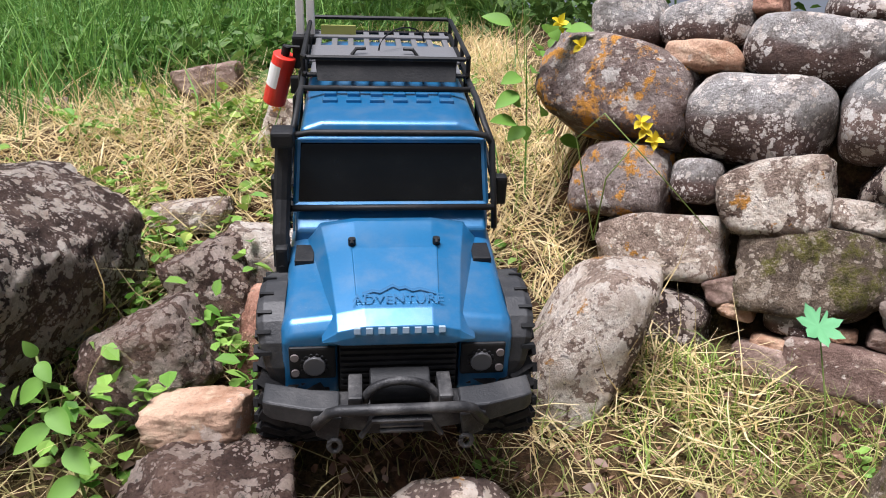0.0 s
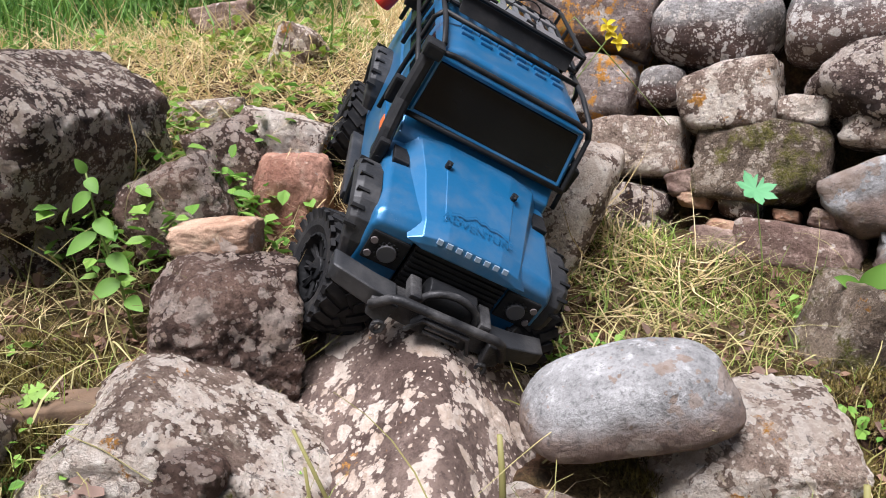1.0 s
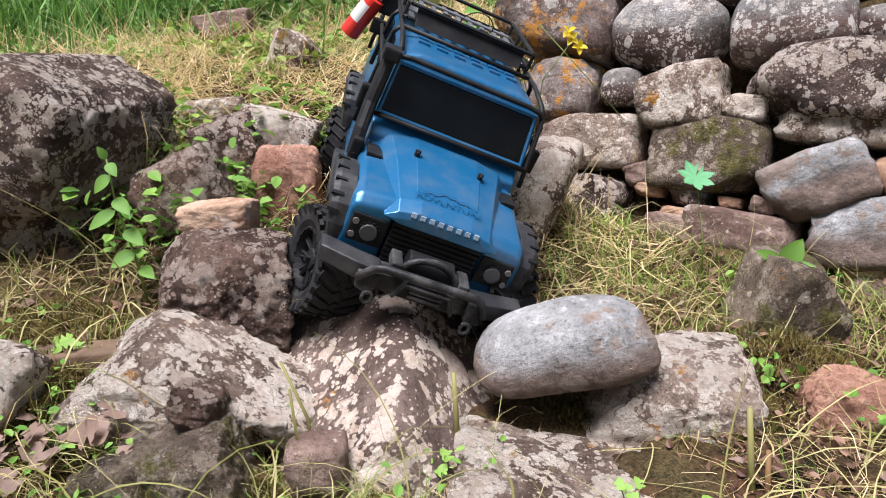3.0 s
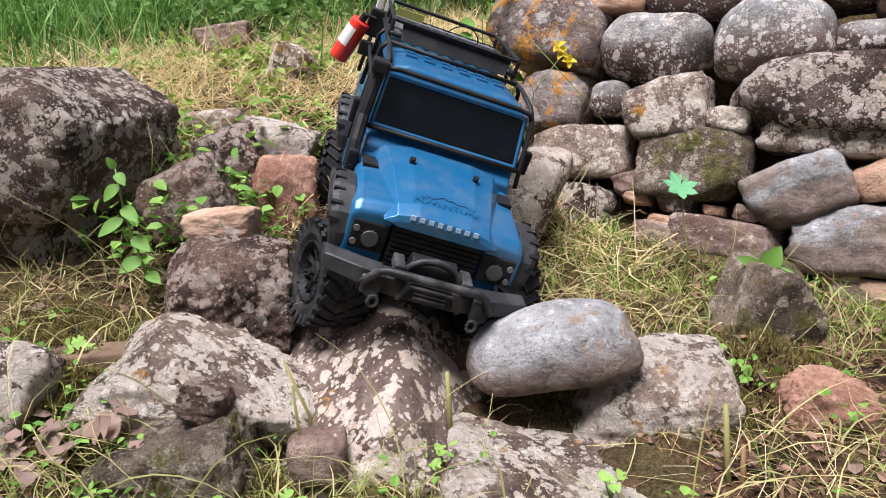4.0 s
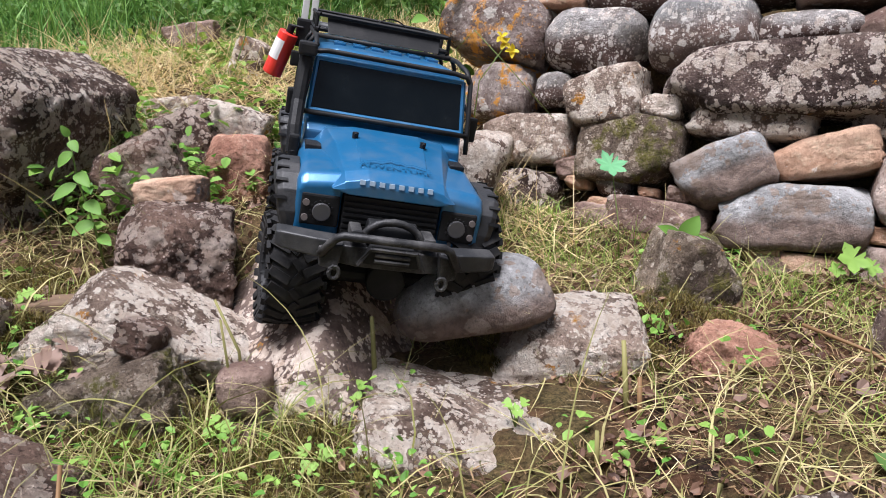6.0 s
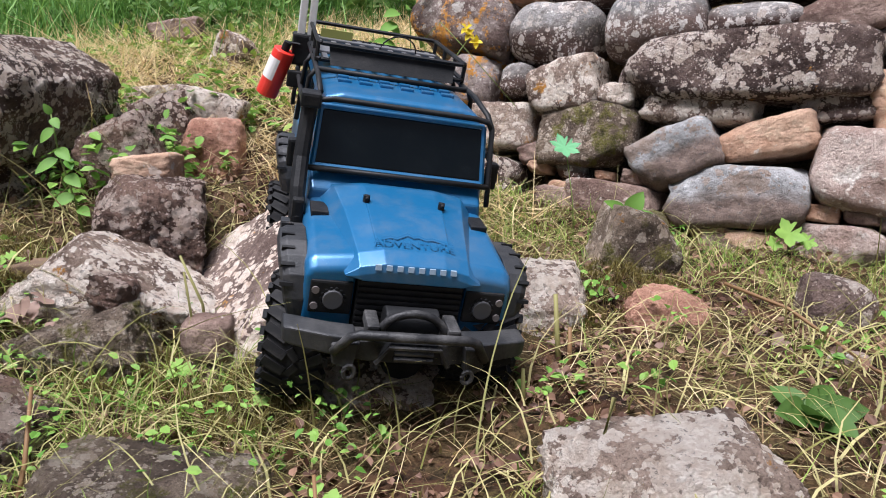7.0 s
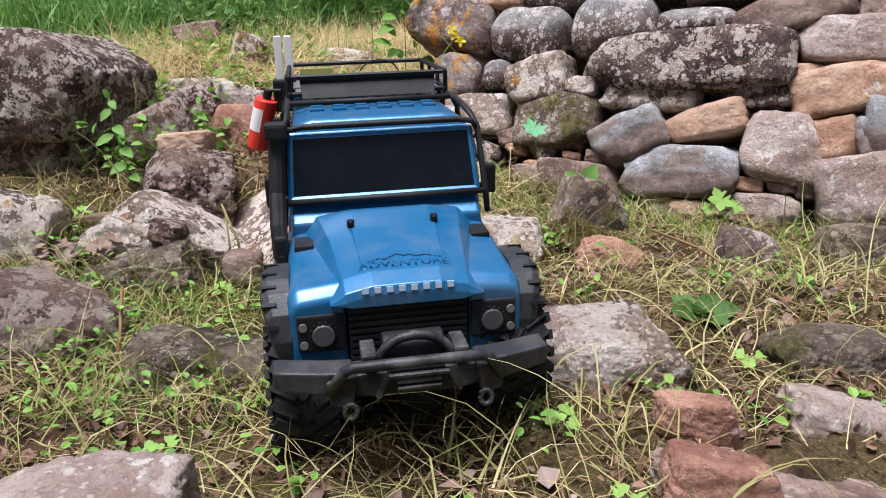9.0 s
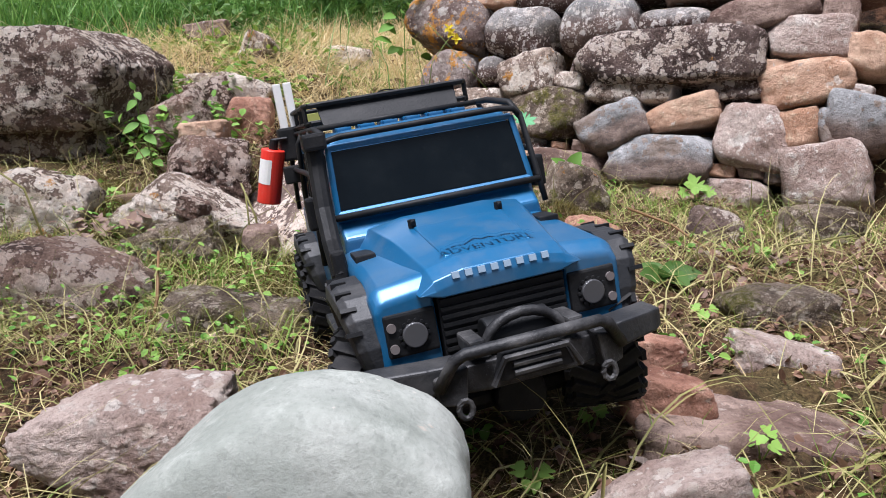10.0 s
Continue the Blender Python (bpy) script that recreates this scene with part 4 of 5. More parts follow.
def rim_mesh(sx):
    bm = bmesh.new()
    prof = [(0.024, 0.0335), (0.0245, 0.031), (0.016, 0.0285), (0.006, 0.027), (0.004, 0.012), (0.0, 0.012), (0.0, 0.033)]
    rings = [[(sx * x, r * math.cos(2 * math.pi * k / 32), r * math.sin(2 * math.pi * k / 32)) for x, r in prof] for k in range(32)]
    loft(bm, rings + [rings[0]], 0, False)
    for k in range(9):
        a = 2 * math.pi * k / 9
        for da in (-0.1, 0.1):
            tube(bm, ((sx * 0.014, 0.009 * math.cos(a), 0.009 * math.sin(a)), (sx * 0.017, 0.03 * math.cos(a + da), 0.03 * math.sin(a + da))), 0.0021, 5)
    disc(bm, (sx * 0.013, 0, 0), (1, 0, 0), 0.0115, 0.012, 16, 0.002)
    disc(bm, (sx * 0.021, 0, 0), (1, 0, 0), 0.004, 0.006, 6)
    for k in range(18):
        a = 2 * math.pi * k / 18
        disc(bm, (sx * 0.0242, 0.0315 * math.cos(a), 0.0315 * math.sin(a)), (1, 0, 0), 0.0014, 0.003, 6)
    return bm


def block_data(x, y, z0, z1):
    bm = bmesh.new()
    box(bm, -x, x, -y, y, z0, z1)
    me = bpy.data.meshes.new("tread_block")
    bm.to_mesh(me)
    bm.free()
    me.materials.append(RUBBER)
    return me


SHOULDER, CENTRE, SIDE = block_data(0.0105, 0.0042, -0.003, 0.0018), block_data(0.006, 0.0032, -0.003, 0.0016), block_data(0.002, 0.0038, -0.0065, 0.0065)


def tread(w):
    """The knobs of one tyre."""
    for k in range(24):
        a = 2 * math.pi * k / 24
        places = [(CENTRE, Matrix.Rotation(a + 0.06, 4, "X") @ Matrix.Translation((0, 0, 0.0553)) @ Matrix.Rotation(0.9 * (-1) ** k, 4, "Z"))]
        for sx in (-1, 1):
            q = Matrix.Rotation(a + (0.13 if sx > 0 else 0), 4, "X")
            places.append((SHOULDER, q @ Matrix.Translation((sx * 0.0158, 0, 0.0553)) @ Matrix.Rotation(sx * 0.5, 4, "Z")))
            places.append((SIDE, q @ Matrix.Translation((sx * 0.0258, 0, 0.0495)) @ Matrix.Rotation(sx * 0.35, 4, "Y")))
        for me, m in places:
            o = new("tread_block", me)
            o.parent = w
            o.matrix_local = m


wheels = []
for sx, yc in ((-1, -0.16), (1, -0.16), (-1, 0.162), (1, 0.162)):
    w = new("wheel")
    w.parent = car
    w.location = (sx * 0.0845, yc, 0.0575)
    part("tyre", tyre_mesh(), RUBBER, w, "black rubber tyre with chunky tread, dusty")
    part("rim", rim_mesh(sx), BLACK, w, "black multi-spoke beadlock rim")
    tread(w)
    wheels.append(w)


# ---- grass, weeds, litter ----
rng = np.random.default_rng(5)


def clear(x, y):
    """Places that no rock covers."""
    ok = np.ones(len(x), bool)
    for cx, cy, rx, ry in KEEP_OUT:
        ok &= ((x - cx) / rx) ** 2 + ((y - cy) / ry) ** 2 > 1
    ok &= ~((y > wall_y(x) - 0.05) & (x > 0.2))
    return ok


def clumps(x, y, scale, seed):
    """A smooth pattern in 0 to 1, for patches of growth."""
    a = np.sin(x * scale + seed) * np.sin(y * scale * 1.1 + seed * 2) + np.sin((x + y) * scale * 0.7 + seed * 3) * np.sin((x - y) * scale * 0.9 + seed)
    return np.clip(0.5 + 0.35 * a, 0, 1)


def blades(name, mat, x, y, length, width, lean, curl, label, lift=0.0, category="grass", seg=3):
    """Ribbons that rise from the ground, bend and taper."""
    n = len(x)
    z = ground_z(x, y) + lift
    az, an = rng.uniform(0, 2 * np.pi, n), np.clip(rng.normal(lean, 0.28, n), 0.02, 1.62)
    length = length * rng.uniform(0.5, 1.3, n)
    ax, ay = np.cos(az), np.sin(az)
    tw = rng.uniform(0, 2 * np.pi, n)
    p = np.stack([x, y, z], 1)
    verts = np.zeros((n, (seg + 1) * 2, 3))
    side = np.stack([-ay * np.cos(tw * 0.15), ax * np.cos(tw * 0.15), 0.3 * np.sin(tw)], 1)
    cur = rng.normal(curl, 0.7, n)
    drift = rng.normal(0, 0.55, n)
    for s in range(seg + 1):
        w = width * (1 - 0.8 * s / seg) * rng.uniform(0.7, 1.2, n)
        verts[:, 2 * s] = p - side * w[:, None] / 2
        verts[:, 2 * s + 1] = p + side * w[:, None] / 2
        step = length / seg
        d = np.stack([ax * np.sin(an), ay * np.sin(an), np.cos(an)], 1)
        p = p + d * step[:, None]
        p[:, 2] = np.maximum(p[:, 2], ground_z(p[:, 0], p[:, 1]) + 0.003)
        an = np.clip(an + cur / seg, -0.4, 2.1)
        az = az + drift * 3 / seg
        ax, ay = np.cos(az), np.sin(az)
    base = np.arange(n)[:, None, None] * (seg + 1) * 2
    q = np.array([[2 * s, 2 * s + 1, 2 * s + 3, 2 * s + 2] for s in range(seg)])[None]
    me = bpy.data.meshes.new(name)
    me.from_pydata(verts.reshape(-1, 3).tolist(), [], (base + q).reshape(-1, 4).tolist())
    me.materials.append(mat)
    tagged(new(name, me), label, category, kind="stuff")


def leaves(name, mat, x, y, h, size, tilt, label, category="weeds", z=None):
    """Small folded leaves with a pointed oval outline."""
    n = len(x)
    z = ground_z(x, y) + h if z is None else z
    az, ti = rng.uniform(0, 2 * np.pi, n), rng.normal(0, tilt, n)
    s = size * rng.uniform(0.5, 1.4, n)
    u = np.stack([np.cos(az) * np.cos(ti), np.sin(az) * np.cos(ti), np.sin(ti)], 1)
    v = np.stack([-np.sin(az), np.cos(az), rng.normal(0, tilt, n)], 1)
    v /= np.linalg.norm(v, axis=1)[:, None]
    w = np.cross(u, v)
    shape = [(-0.5, 0, 0), (-0.2, 0.34, 0.1), (0.2, 0.3, 0.1), (0.5, 0, -0.06), (0.2, -0.3, 0.1), (-0.2, -0.34, 0.1)]
    c = np.stack([x, y, z], 1)
    verts = np.stack([c + s[:, None] * (a * u + b * v + k * w) for a, b, k in shape], 1)
    base = np.arange(n)[:, None, None] * 6
    q = np.array([[0, 1, 2, 3], [0, 3, 4, 5]])[None]
    me = bpy.data.meshes.new(name)
    me.from_pydata(verts.reshape(-1, 3).tolist(), [], (base + q).reshape(-1, 4).tolist())
    me.materials.append(mat)
    tagged(new(name, me), label, category, kind="stuff")


def spread(n, x0, x1, y0, y1, keep=None):
    x, y = rng.uniform(x0, x1, n), rng.uniform(y0, y1, n)
    ok = clear(x, y)
    if keep is not None:
        ok &= rng.uniform(0, 1, n) < keep(x, y)
    return x[ok], y[ok]


def leaf_sprays(name, mat, x, y, per, radius, height, size, label):
    """Low plants of several leaves round each foot."""
    n = len(x)
    px, py = np.repeat(x, per), np.repeat(y, per)
    a, r = rng.uniform(0, 2 * np.pi, n * per), radius * rng.uniform(0.15, 1, n * per) ** 0.7
    qx, qy = px + np.cos(a) * r, py + np.sin(a) * r
    z = ground_z(px, py) + height * rng.uniform(0.25, 1, n * per) * np.repeat(rng.uniform(0.4, 1.2, n), per)
    leaves(name, mat, qx, qy, 0, size, 0.4, label, "weeds", z)


hill = lambda x, y: smooth01(y, 0.62, 0.8) * (x < 0.35) * (1 - 0.85 * smooth01(-x + (y - 1.4) * 0.5, 0.42, 0.7))
floor_part = lambda x, y: 1 - smooth01(y, 0.62, 0.8) * (x < 0.2)
# mown straw over the hillside and the floor
x, y = spread(34000, -1.6, 0.4, 0.6, 2.4, hill)
blades("dry_grass", STRAW, x, y, 0.13, 0.003, 1.33, 0.35, "pale dry mown grass lying on the slope")
x, y = spread(8500, -0.9, 1.1, -0.6, 0.85, lambda x, y: floor_part(x, y) * (0.15 + 0.85 * clumps(x, y, 11, 1.0)))
blades("dry_grass", STRAW, x, y, 0.07, 0.0013, 1.25, 0.9, "tangled dry grass stalks between the rocks")
x, y = spread(9500, -0.9, 1.1, -0.6, 0.85, lambda x, y: floor_part(x, y) * (0.3 + 0.7 * clumps(x, y, 14, 8.0)))
blades("dry_grass", BROWN_STRAW, x, y, 0.055, 0.0016, 1.3, 0.8, "matted brown dead grass between the rocks", seg=4)
x, y = spread(9000, -0.9, 1.1, -0.6, 0.85, lambda x, y: floor_part(x, y) * (0.2 + 0.8 * clumps(x, y, 17, 4.4)))
blades("twig_litter", BROWN_STRAW, x, y, 0.026, 0.0022, 1.4, 0.3, "short broken brown twigs and bark on the soil", 0.003, "leaf litter", 2)
x, y = spread(16000, -1.6, 0.4, 0.6, 2.4, lambda x, y: hill(x, y) * 0.6 * clumps(x, y, 6, 8.0))
blades("dry_grass", BROWN_STRAW, x, y, 0.07, 0.002, 1.3, 0.5, "matted brown dead grass on the slope")
x, y = spread(6500, -0.8, 1.1, -0.55, 0.85, lambda x, y: floor_part(x, y) * (0.2 + 0.8 * clumps(x, y, 9, 2.0)))
blades("grass_stalks", STALK, x, y, 0.11, 0.0023, 0.85, 1.5, "long yellow-green stalks arching over the ground", seg=5)
x, y = spread(2000, -0.7, 1.05, -0.4, 0.62, lambda x, y: 0.25 + 0.75 * clumps(x, y, 8, 3.0))
blades("trailing_stalks", STALK, x, y, 0.18, 0.0024, 0.95, 1.6, "trailing pale green stalks tangled over the ground", seg=7)
x, y = spread(2600, -0.55, 0.05, -0.05, 0.36, lambda x, y: 0.2 + 0.8 * clumps(x, y, 16, 3.7))
blades("trailing_stalks", STALK, x, y, 0.1, 0.0016, 0.7, 1.9, "tangle of curling yellow-green stalks on the bank", seg=6)
x, y = spread(2600, -0.55, 0.05, -0.05, 0.36, lambda x, y: clumps(x, y, 13, 1.2))
blades("green_grass", GRASS, x, y, 0.06, 0.002, 0.6, 1.3, "tufts of green grass on the bank", seg=4)
x, y = spread(170, -0.6, 0.12, -0.12, 0.42)
leaf_sprays("weeds", WEED, x, y, 9, 0.03, 0.055, 0.0085, "tangled small-leaved weeds over the bank")
# green grass: tall on the far slope, fine along the foot of the wall
x, y = spread(26000, -2.4, 0.3, 1.1, 3.2, lambda x, y: (0.04 + smooth01(-x + (y - 1.4) * 0.5, 0.45, 0.65)) * (0.35 + 0.65 * clumps(x, y, 4, 1.5)))
blades("tall_grass", TALL, x, y, 0.24, 0.004, 0.35, 0.8, "tall green grass on the upper slope")
x, y = spread(20000, -1.4, 0.35, 0.6, 2.0, lambda x, y: hill(x, y) * clumps(x, y, 7, 2.2) ** 2)
blades("green_grass", GRASS, x, y, 0.06, 0.0024, 0.7, 0.8, "short green grass among the straw")
x, y = spread(4500, 0.15, 1.0, 0.35, 0.9, lambda x, y: smooth01(y + 0.585 * x, 0.72, 0.9))
blades("green_grass", GRASS, x, y, 0.05, 0.0016, 0.8, 0.9, "fine yellow-green grass along the wall foot")
x, y = spread(8000, -0.9, 1.1, -0.6, 0.7, lambda x, y: floor_part(x, y) * clumps(x, y, 13, 4.0) ** 2)
blades("green_grass", GRASS, x, y, 0.045, 0.0016, 0.75, 0.9, "thin green grass between the rocks")
# leafy weeds
x, y = spread(420, -1.2, 0.1, 0.5, 1.7, lambda x, y: clumps(x, y, 9, 3.3) ** 2)
leaf_sprays("weeds", WEED, x, y, 14, 0.035, 0.05, 0.017, "low green weeds on the slope")
x, y = spread(520, -0.9, 1.1, -0.6, 0.8, lambda x, y: floor_part(x, y) * clumps(x, y, 15, 5.1) ** 2.5)
leaf_sprays("weeds", WEED, x, y, 11, 0.025, 0.035, 0.01, "small green weeds between the rocks")
x, y = spread(48, -0.36, -0.16, 0.56, 0.88)
leaf_sprays("weeds", WEED, x, y, 10, 0.03, 0.085, 0.017, "clump of bright green weeds beside the dark boulder")
x, y = spread(240, -0.75, 0.05, 0.62, 1.3, lambda x, y: clumps(x, y, 8, 0.4) ** 2)
leaf_sprays("weeds", GRASS, x, y, 14, 0.045, 0.06, 0.018, "yellow-green weeds in patches on the slope")
x, y = spread(700, -1.9, -0.25, 1.5, 2.6)
leaf_sprays("weeds", BUSH, x, y, 16, 0.08, 0.12, 0.03, "lush green weeds on the upper slope")
# thin cover that thins out over the wider slope
r, a = 0.9 + 5.5 * rng.uniform(0, 1, 26000) ** 1.5, rng.uniform(0, 2 * np.pi, 26000)
x, y = r * np.cos(a) - 0.1, r * np.sin(a) + 0.5
ok = clear(x, y) & ~((np.abs(x) < 0.9) & (y > -0.7) & (y < 0.9))
blades("dry_grass", STRAW, x[ok], y[ok], 0.11, 0.003, 1.2, 0.4, "scattered dry grass on the wider slope")
r, a = 1.1 + 5.5 * rng.uniform(0, 1, 16000) ** 1.4, rng.uniform(0, 2 * np.pi, 16000)
x, y = r * np.cos(a) - 0.1, r * np.sin(a) + 0.5
ok = clear(x, y) & (rng.uniform(0, 1, len(x)) < clumps(x, y, 3, 2.0)) & ~((np.abs(x) < 0.9) & (y > -0.7) & (y < 0.9))
blades("green_grass", GRASS, x[ok], y[ok], 0.09, 0.003, 0.7, 0.8, "scattered green grass on the wider slope")
# moss cushions and matted moss
for cx, cy, r, n in ((0.335, 0.41, 0.05, 5000), (-0.3, 0.34, 0.09, 7000), (-0.12, 0.26, 0.07, 5000), (0.2, 0.44, 0.06, 3000), (0.42, 0.5, 0.1, 5000), (-0.35, 0.44, 0.1, 6000), (0.02, 0.2, 0.08, 4000)):
    a, q = rng.uniform(0, 2 * np.pi, n), r * rng.uniform(0, 1, n) ** 0.6
    lump = 0.022 * (1 - (q / r) ** 2) * (0.6 + 0.4 * np.sin(a * 3 + q * 150))
    blades("moss", MOSS, cx + q * np.cos(a), cy + q * np.sin(a), 0.009, 0.0018, 0.6, 0.8, "cushion of olive-brown moss between the rocks", lump, "moss", 2)
x, y = spread(26000, -0.9, 1.1, -0.6, 0.7, lambda x, y: floor_part(x, y) * clumps(x, y, 12, 9.0) ** 2)
blades("moss", MOSS, x, y, 0.012, 0.002, 0.7, 0.8, "matted olive moss on the ground", 0.0, "moss", 2)
# dead leaves
x, y = spread(20000, -0.9, 1.1, -0.6, 0.85, lambda x, y: 0.2 + 0.8 * clumps(x, y, 10, 6.0))
leaves("leaf_litter", LITTER, x, y, rng.uniform(0.001, 0.014, len(x)), 0.01, 0.7, "brown dead leaves and bits of bark", "leaf litter")
x, y = spread(900, -0.9, 1.1, -0.6, 0.75, lambda x, y: floor_part(x, y) * (0.15 + 0.85 * clumps(x, y, 9, 2.6)))
leaves("leaf_litter", PALE_LEAF, x, y, rng.uniform(0.002, 0.016, len(x)), 0.017, 0.8, "curled pale and reddish dead leaves", "leaf litter")


def crumbs(name, mat, x, y, size, label, category):
    """Small uneven lumps with eight faces each."""
    n = len(x)
    c = np.stack([x, y, ground_z(x, y) + size * 0.15], 1)
    s = size * rng.uniform(0.35, 1.3, n) ** 1.5
    tips = np.array([(1, 0, 0), (-1, 0, 0), (0, 1, 0), (0, -1, 0), (0, 0, 1), (0, 0, -1)], float)[None] * rng.uniform(0.45, 1.0, (n, 6, 1))
    tips[:, :, 2] *= 0.6
    tips += rng.normal(0, 0.22, (n, 6, 3))
    verts = c[:, None] + tips * s[:, None, None] * 0.6
    faces = np.array([(0, 2, 4), (2, 1, 4), (1, 3, 4), (3, 0, 4), (2, 0, 5), (1, 2, 5), (3, 1, 5), (0, 3, 5)])[None] + np.arange(n)[:, None, None] * 6
    me = bpy.data.meshes.new(name)
    me.from_pydata(verts.reshape(-1, 3).tolist(), [], faces.reshape(-1, 3).tolist())
    me.materials.append(mat)
    tagged(new(name, me), label, category, kind="stuff")


x, y = spread(9000, -0.9, 1.1, -0.6, 0.85, lambda x, y: floor_part(x, y) * (0.1 + 0.9 * clumps(x, y, 12, 7.0)))
crumbs("soil_crumbs", LITTER, x, y, 0.012, "crumbs of brown soil and bark", "soil")
x, y = spread(700, -0.9, 1.1, -0.6, 0.85, lambda x, y: floor_part(x, y) * clumps(x, y, 8, 3.0))
crumbs("stone_chips", PALE_CHIP, x, y, 0.018, "small pale and reddish stone chips", "gravel")
# bushes at the top of the slope
x = rng.uniform(-4.5, 0.9, 34000)
y = rng.uniform(2.5, 5.0, 34000)
hh = rng.uniform(0, 1, 34000) ** 1.3
top = 0.25 + 0.55 * clumps(x, y, 2.3, 1.0)
y = y + 0.35 * np.sin(x * 2.1) + 0.2 * np.sin(x * 5.3)
x = x + 0.4 * np.sin(y * 3.1)
leaves("bushes", BUSH, x, y, hh * top, 0.045, 0.7, "leafy green bushes at the top of the slope", "bushes")


# bare branches in front of the sky
for k in range(16):
    x0, y0 = -3.1 + 0.13 * k + random.uniform(-0.1, 0.1), random.uniform(2.3, 3.0)
    z0 = float(ground_z(x0, y0))
    bm = bmesh.new()
    bend = random.uniform(-0.5, 0.7)
    tube(bm, [(x0 + bend * u * u, y0 + 0.1 * u, z0 + 0.75 * u - 0.15 * abs(bend) * u * u) for u in (0, 0.25, 0.5, 0.75, 1.0)], 0.008, 6, 0.003)
    for q in range(3):
        u = 0.4 + 0.2 * q
        tube(bm, [(x0 + bend * u * u + d * (0.5 if q % 2 else -0.4), y0 + 0.1 * u, z0 + 0.75 * u - 0.15 * abs(bend) * u * u + d * 0.4) for d in (0, 0.2, 0.4)], 0.004, 5, 0.0015)
    tagged(obj("bare_branch", bm, TWIG), "thin bare branch rising from the upper slope", "branch", "bare branches")


# ---- single plants ----
def stalk(parent, pts, r, mat, name="stem", r_end=None):
    bm = bmesh.new()
    tube(bm, pts, r, 6, r * 0.6 if r_end is None else r_end)
    return part(name, bm, mat, parent, "", True)


def lobed_leaf(parent, centre, size, lobes, tilt, mat=WEED, name="leaf"):
    """A leaf with notched lobes round its foot, slightly cupped."""
    bm = bmesh.new()
    mid = bm.verts.new((0, 0, 0))
    ring = []
    k = lobes * 6
    for i in range(k):
        a = 2 * math.pi * i / k
        f = 0.82 + 0.18 * math.cos(lobes * a) + 0.05 * math.cos(3 * lobes * a)
        if i == 0:
            f = 0.12
        ring.append(bm.verts.new((size * f * math.cos(a), size * f * math.sin(a), 0.22 * size * f * f + 0.04 * size * math.sin(3 * a))))
    for i in range(k):
        bm.faces.new((mid, ring[i], ring[(i + 1) % k]))
    ob = part(name, bm, mat, parent, "", True)
    ob.matrix_local = Matrix.Translation(centre) @ pose(0, 0, 0, tilt[0], tilt[1], 0) @ pose(0, 0, 0, 0, 0, tilt[2])
    return ob


def oval_leaf(parent, foot, tip, width, mat=WEED, name="leaf"):
    """A pointed oval leaf from foot to tip, folded along its midrib."""
    a, b = Vector(foot), Vector(tip)
    d = b - a
    s = d.cross(Vector((0.1, -0.75, 0.66))).normalized() * width / 2
    n = s.cross(d).normalized() * width * 0.18
    bm = bmesh.new()
    rib, lft, rgt = [], [], []
    for i in range(8):
        u = i / 7
        w = math.sin(math.pi * u ** 0.8) ** 0.8 if 0 < u < 1 else 0.02
        c = a + d * u - n * 1.5 * u * u
        rib.append(bm.verts.new(c))
        lft.append(bm.verts.new(c - s * w + n * w))
        rgt.append(bm.verts.new(c + s * w + n * w))
    for i in range(7):
        bm.faces.new((rib[i], rib[i + 1], lft[i + 1], lft[i]))
        bm.faces.new((rib[i + 1], rib[i], rgt[i], rgt[i + 1]))
    return part(name, bm, mat, parent, "", True)


def plant(name, x, y, label, category="plant", z=None):
    ob = new(name)
    ob.location = (x, y, float(ground_z(x, y)) if z is None else z)
    return tagged(ob, label, category)


# lobed-leaf plants at the foot of the wall
p = plant("cranesbill_plant", 0.4, 0.72, "single green lobed leaf on a thin upright stem")
stalk(p, ((0, 0, 0), (-0.004, 0, 0.06), (-0.016, 0.008, 0.14)), 0.0012, STEM)
stalk(p, ((0, 0, 0), (0.03, -0.01, 0.03), (0.06, -0.03, 0.01)), 0.001, STALK)
lobed_leaf(p, (-0.018, 0.006, 0.142), 0.025, 7, (42, 8, 70), CRANE)
p = plant("cranesbill_plant", 0.7, 0.635, "bright green lobed leaves on short stems")
for dx, dz, s in ((-0.005, 0.03, 0.024), (0.022, 0.018, 0.015), (-0.026, 0.015, 0.013)):
    stalk(p, ((0, 0, 0), (dx * 0.6, -0.004, dz * 0.6), (dx, -0.008, dz)), 0.001, STEM)
    lobed_leaf(p, (dx, -0.01, dz), s, 5, (55, 10 * dx, 40))
# a broad-leaved seedling on the mossy boulder
p = plant("broad_leaf_seedling", 0.452, 0.6, "seedling with two broad glossy green leaves", z=0.2)
oval_leaf(p, (0, 0, 0), (0.018, -0.006, 0.034), 0.026)
oval_leaf(p, (0, 0, 0), (-0.034, -0.014, 0.024), 0.02)
oval_leaf(p, (0, 0, 0), (0.028, -0.02, 0.008), 0.014)
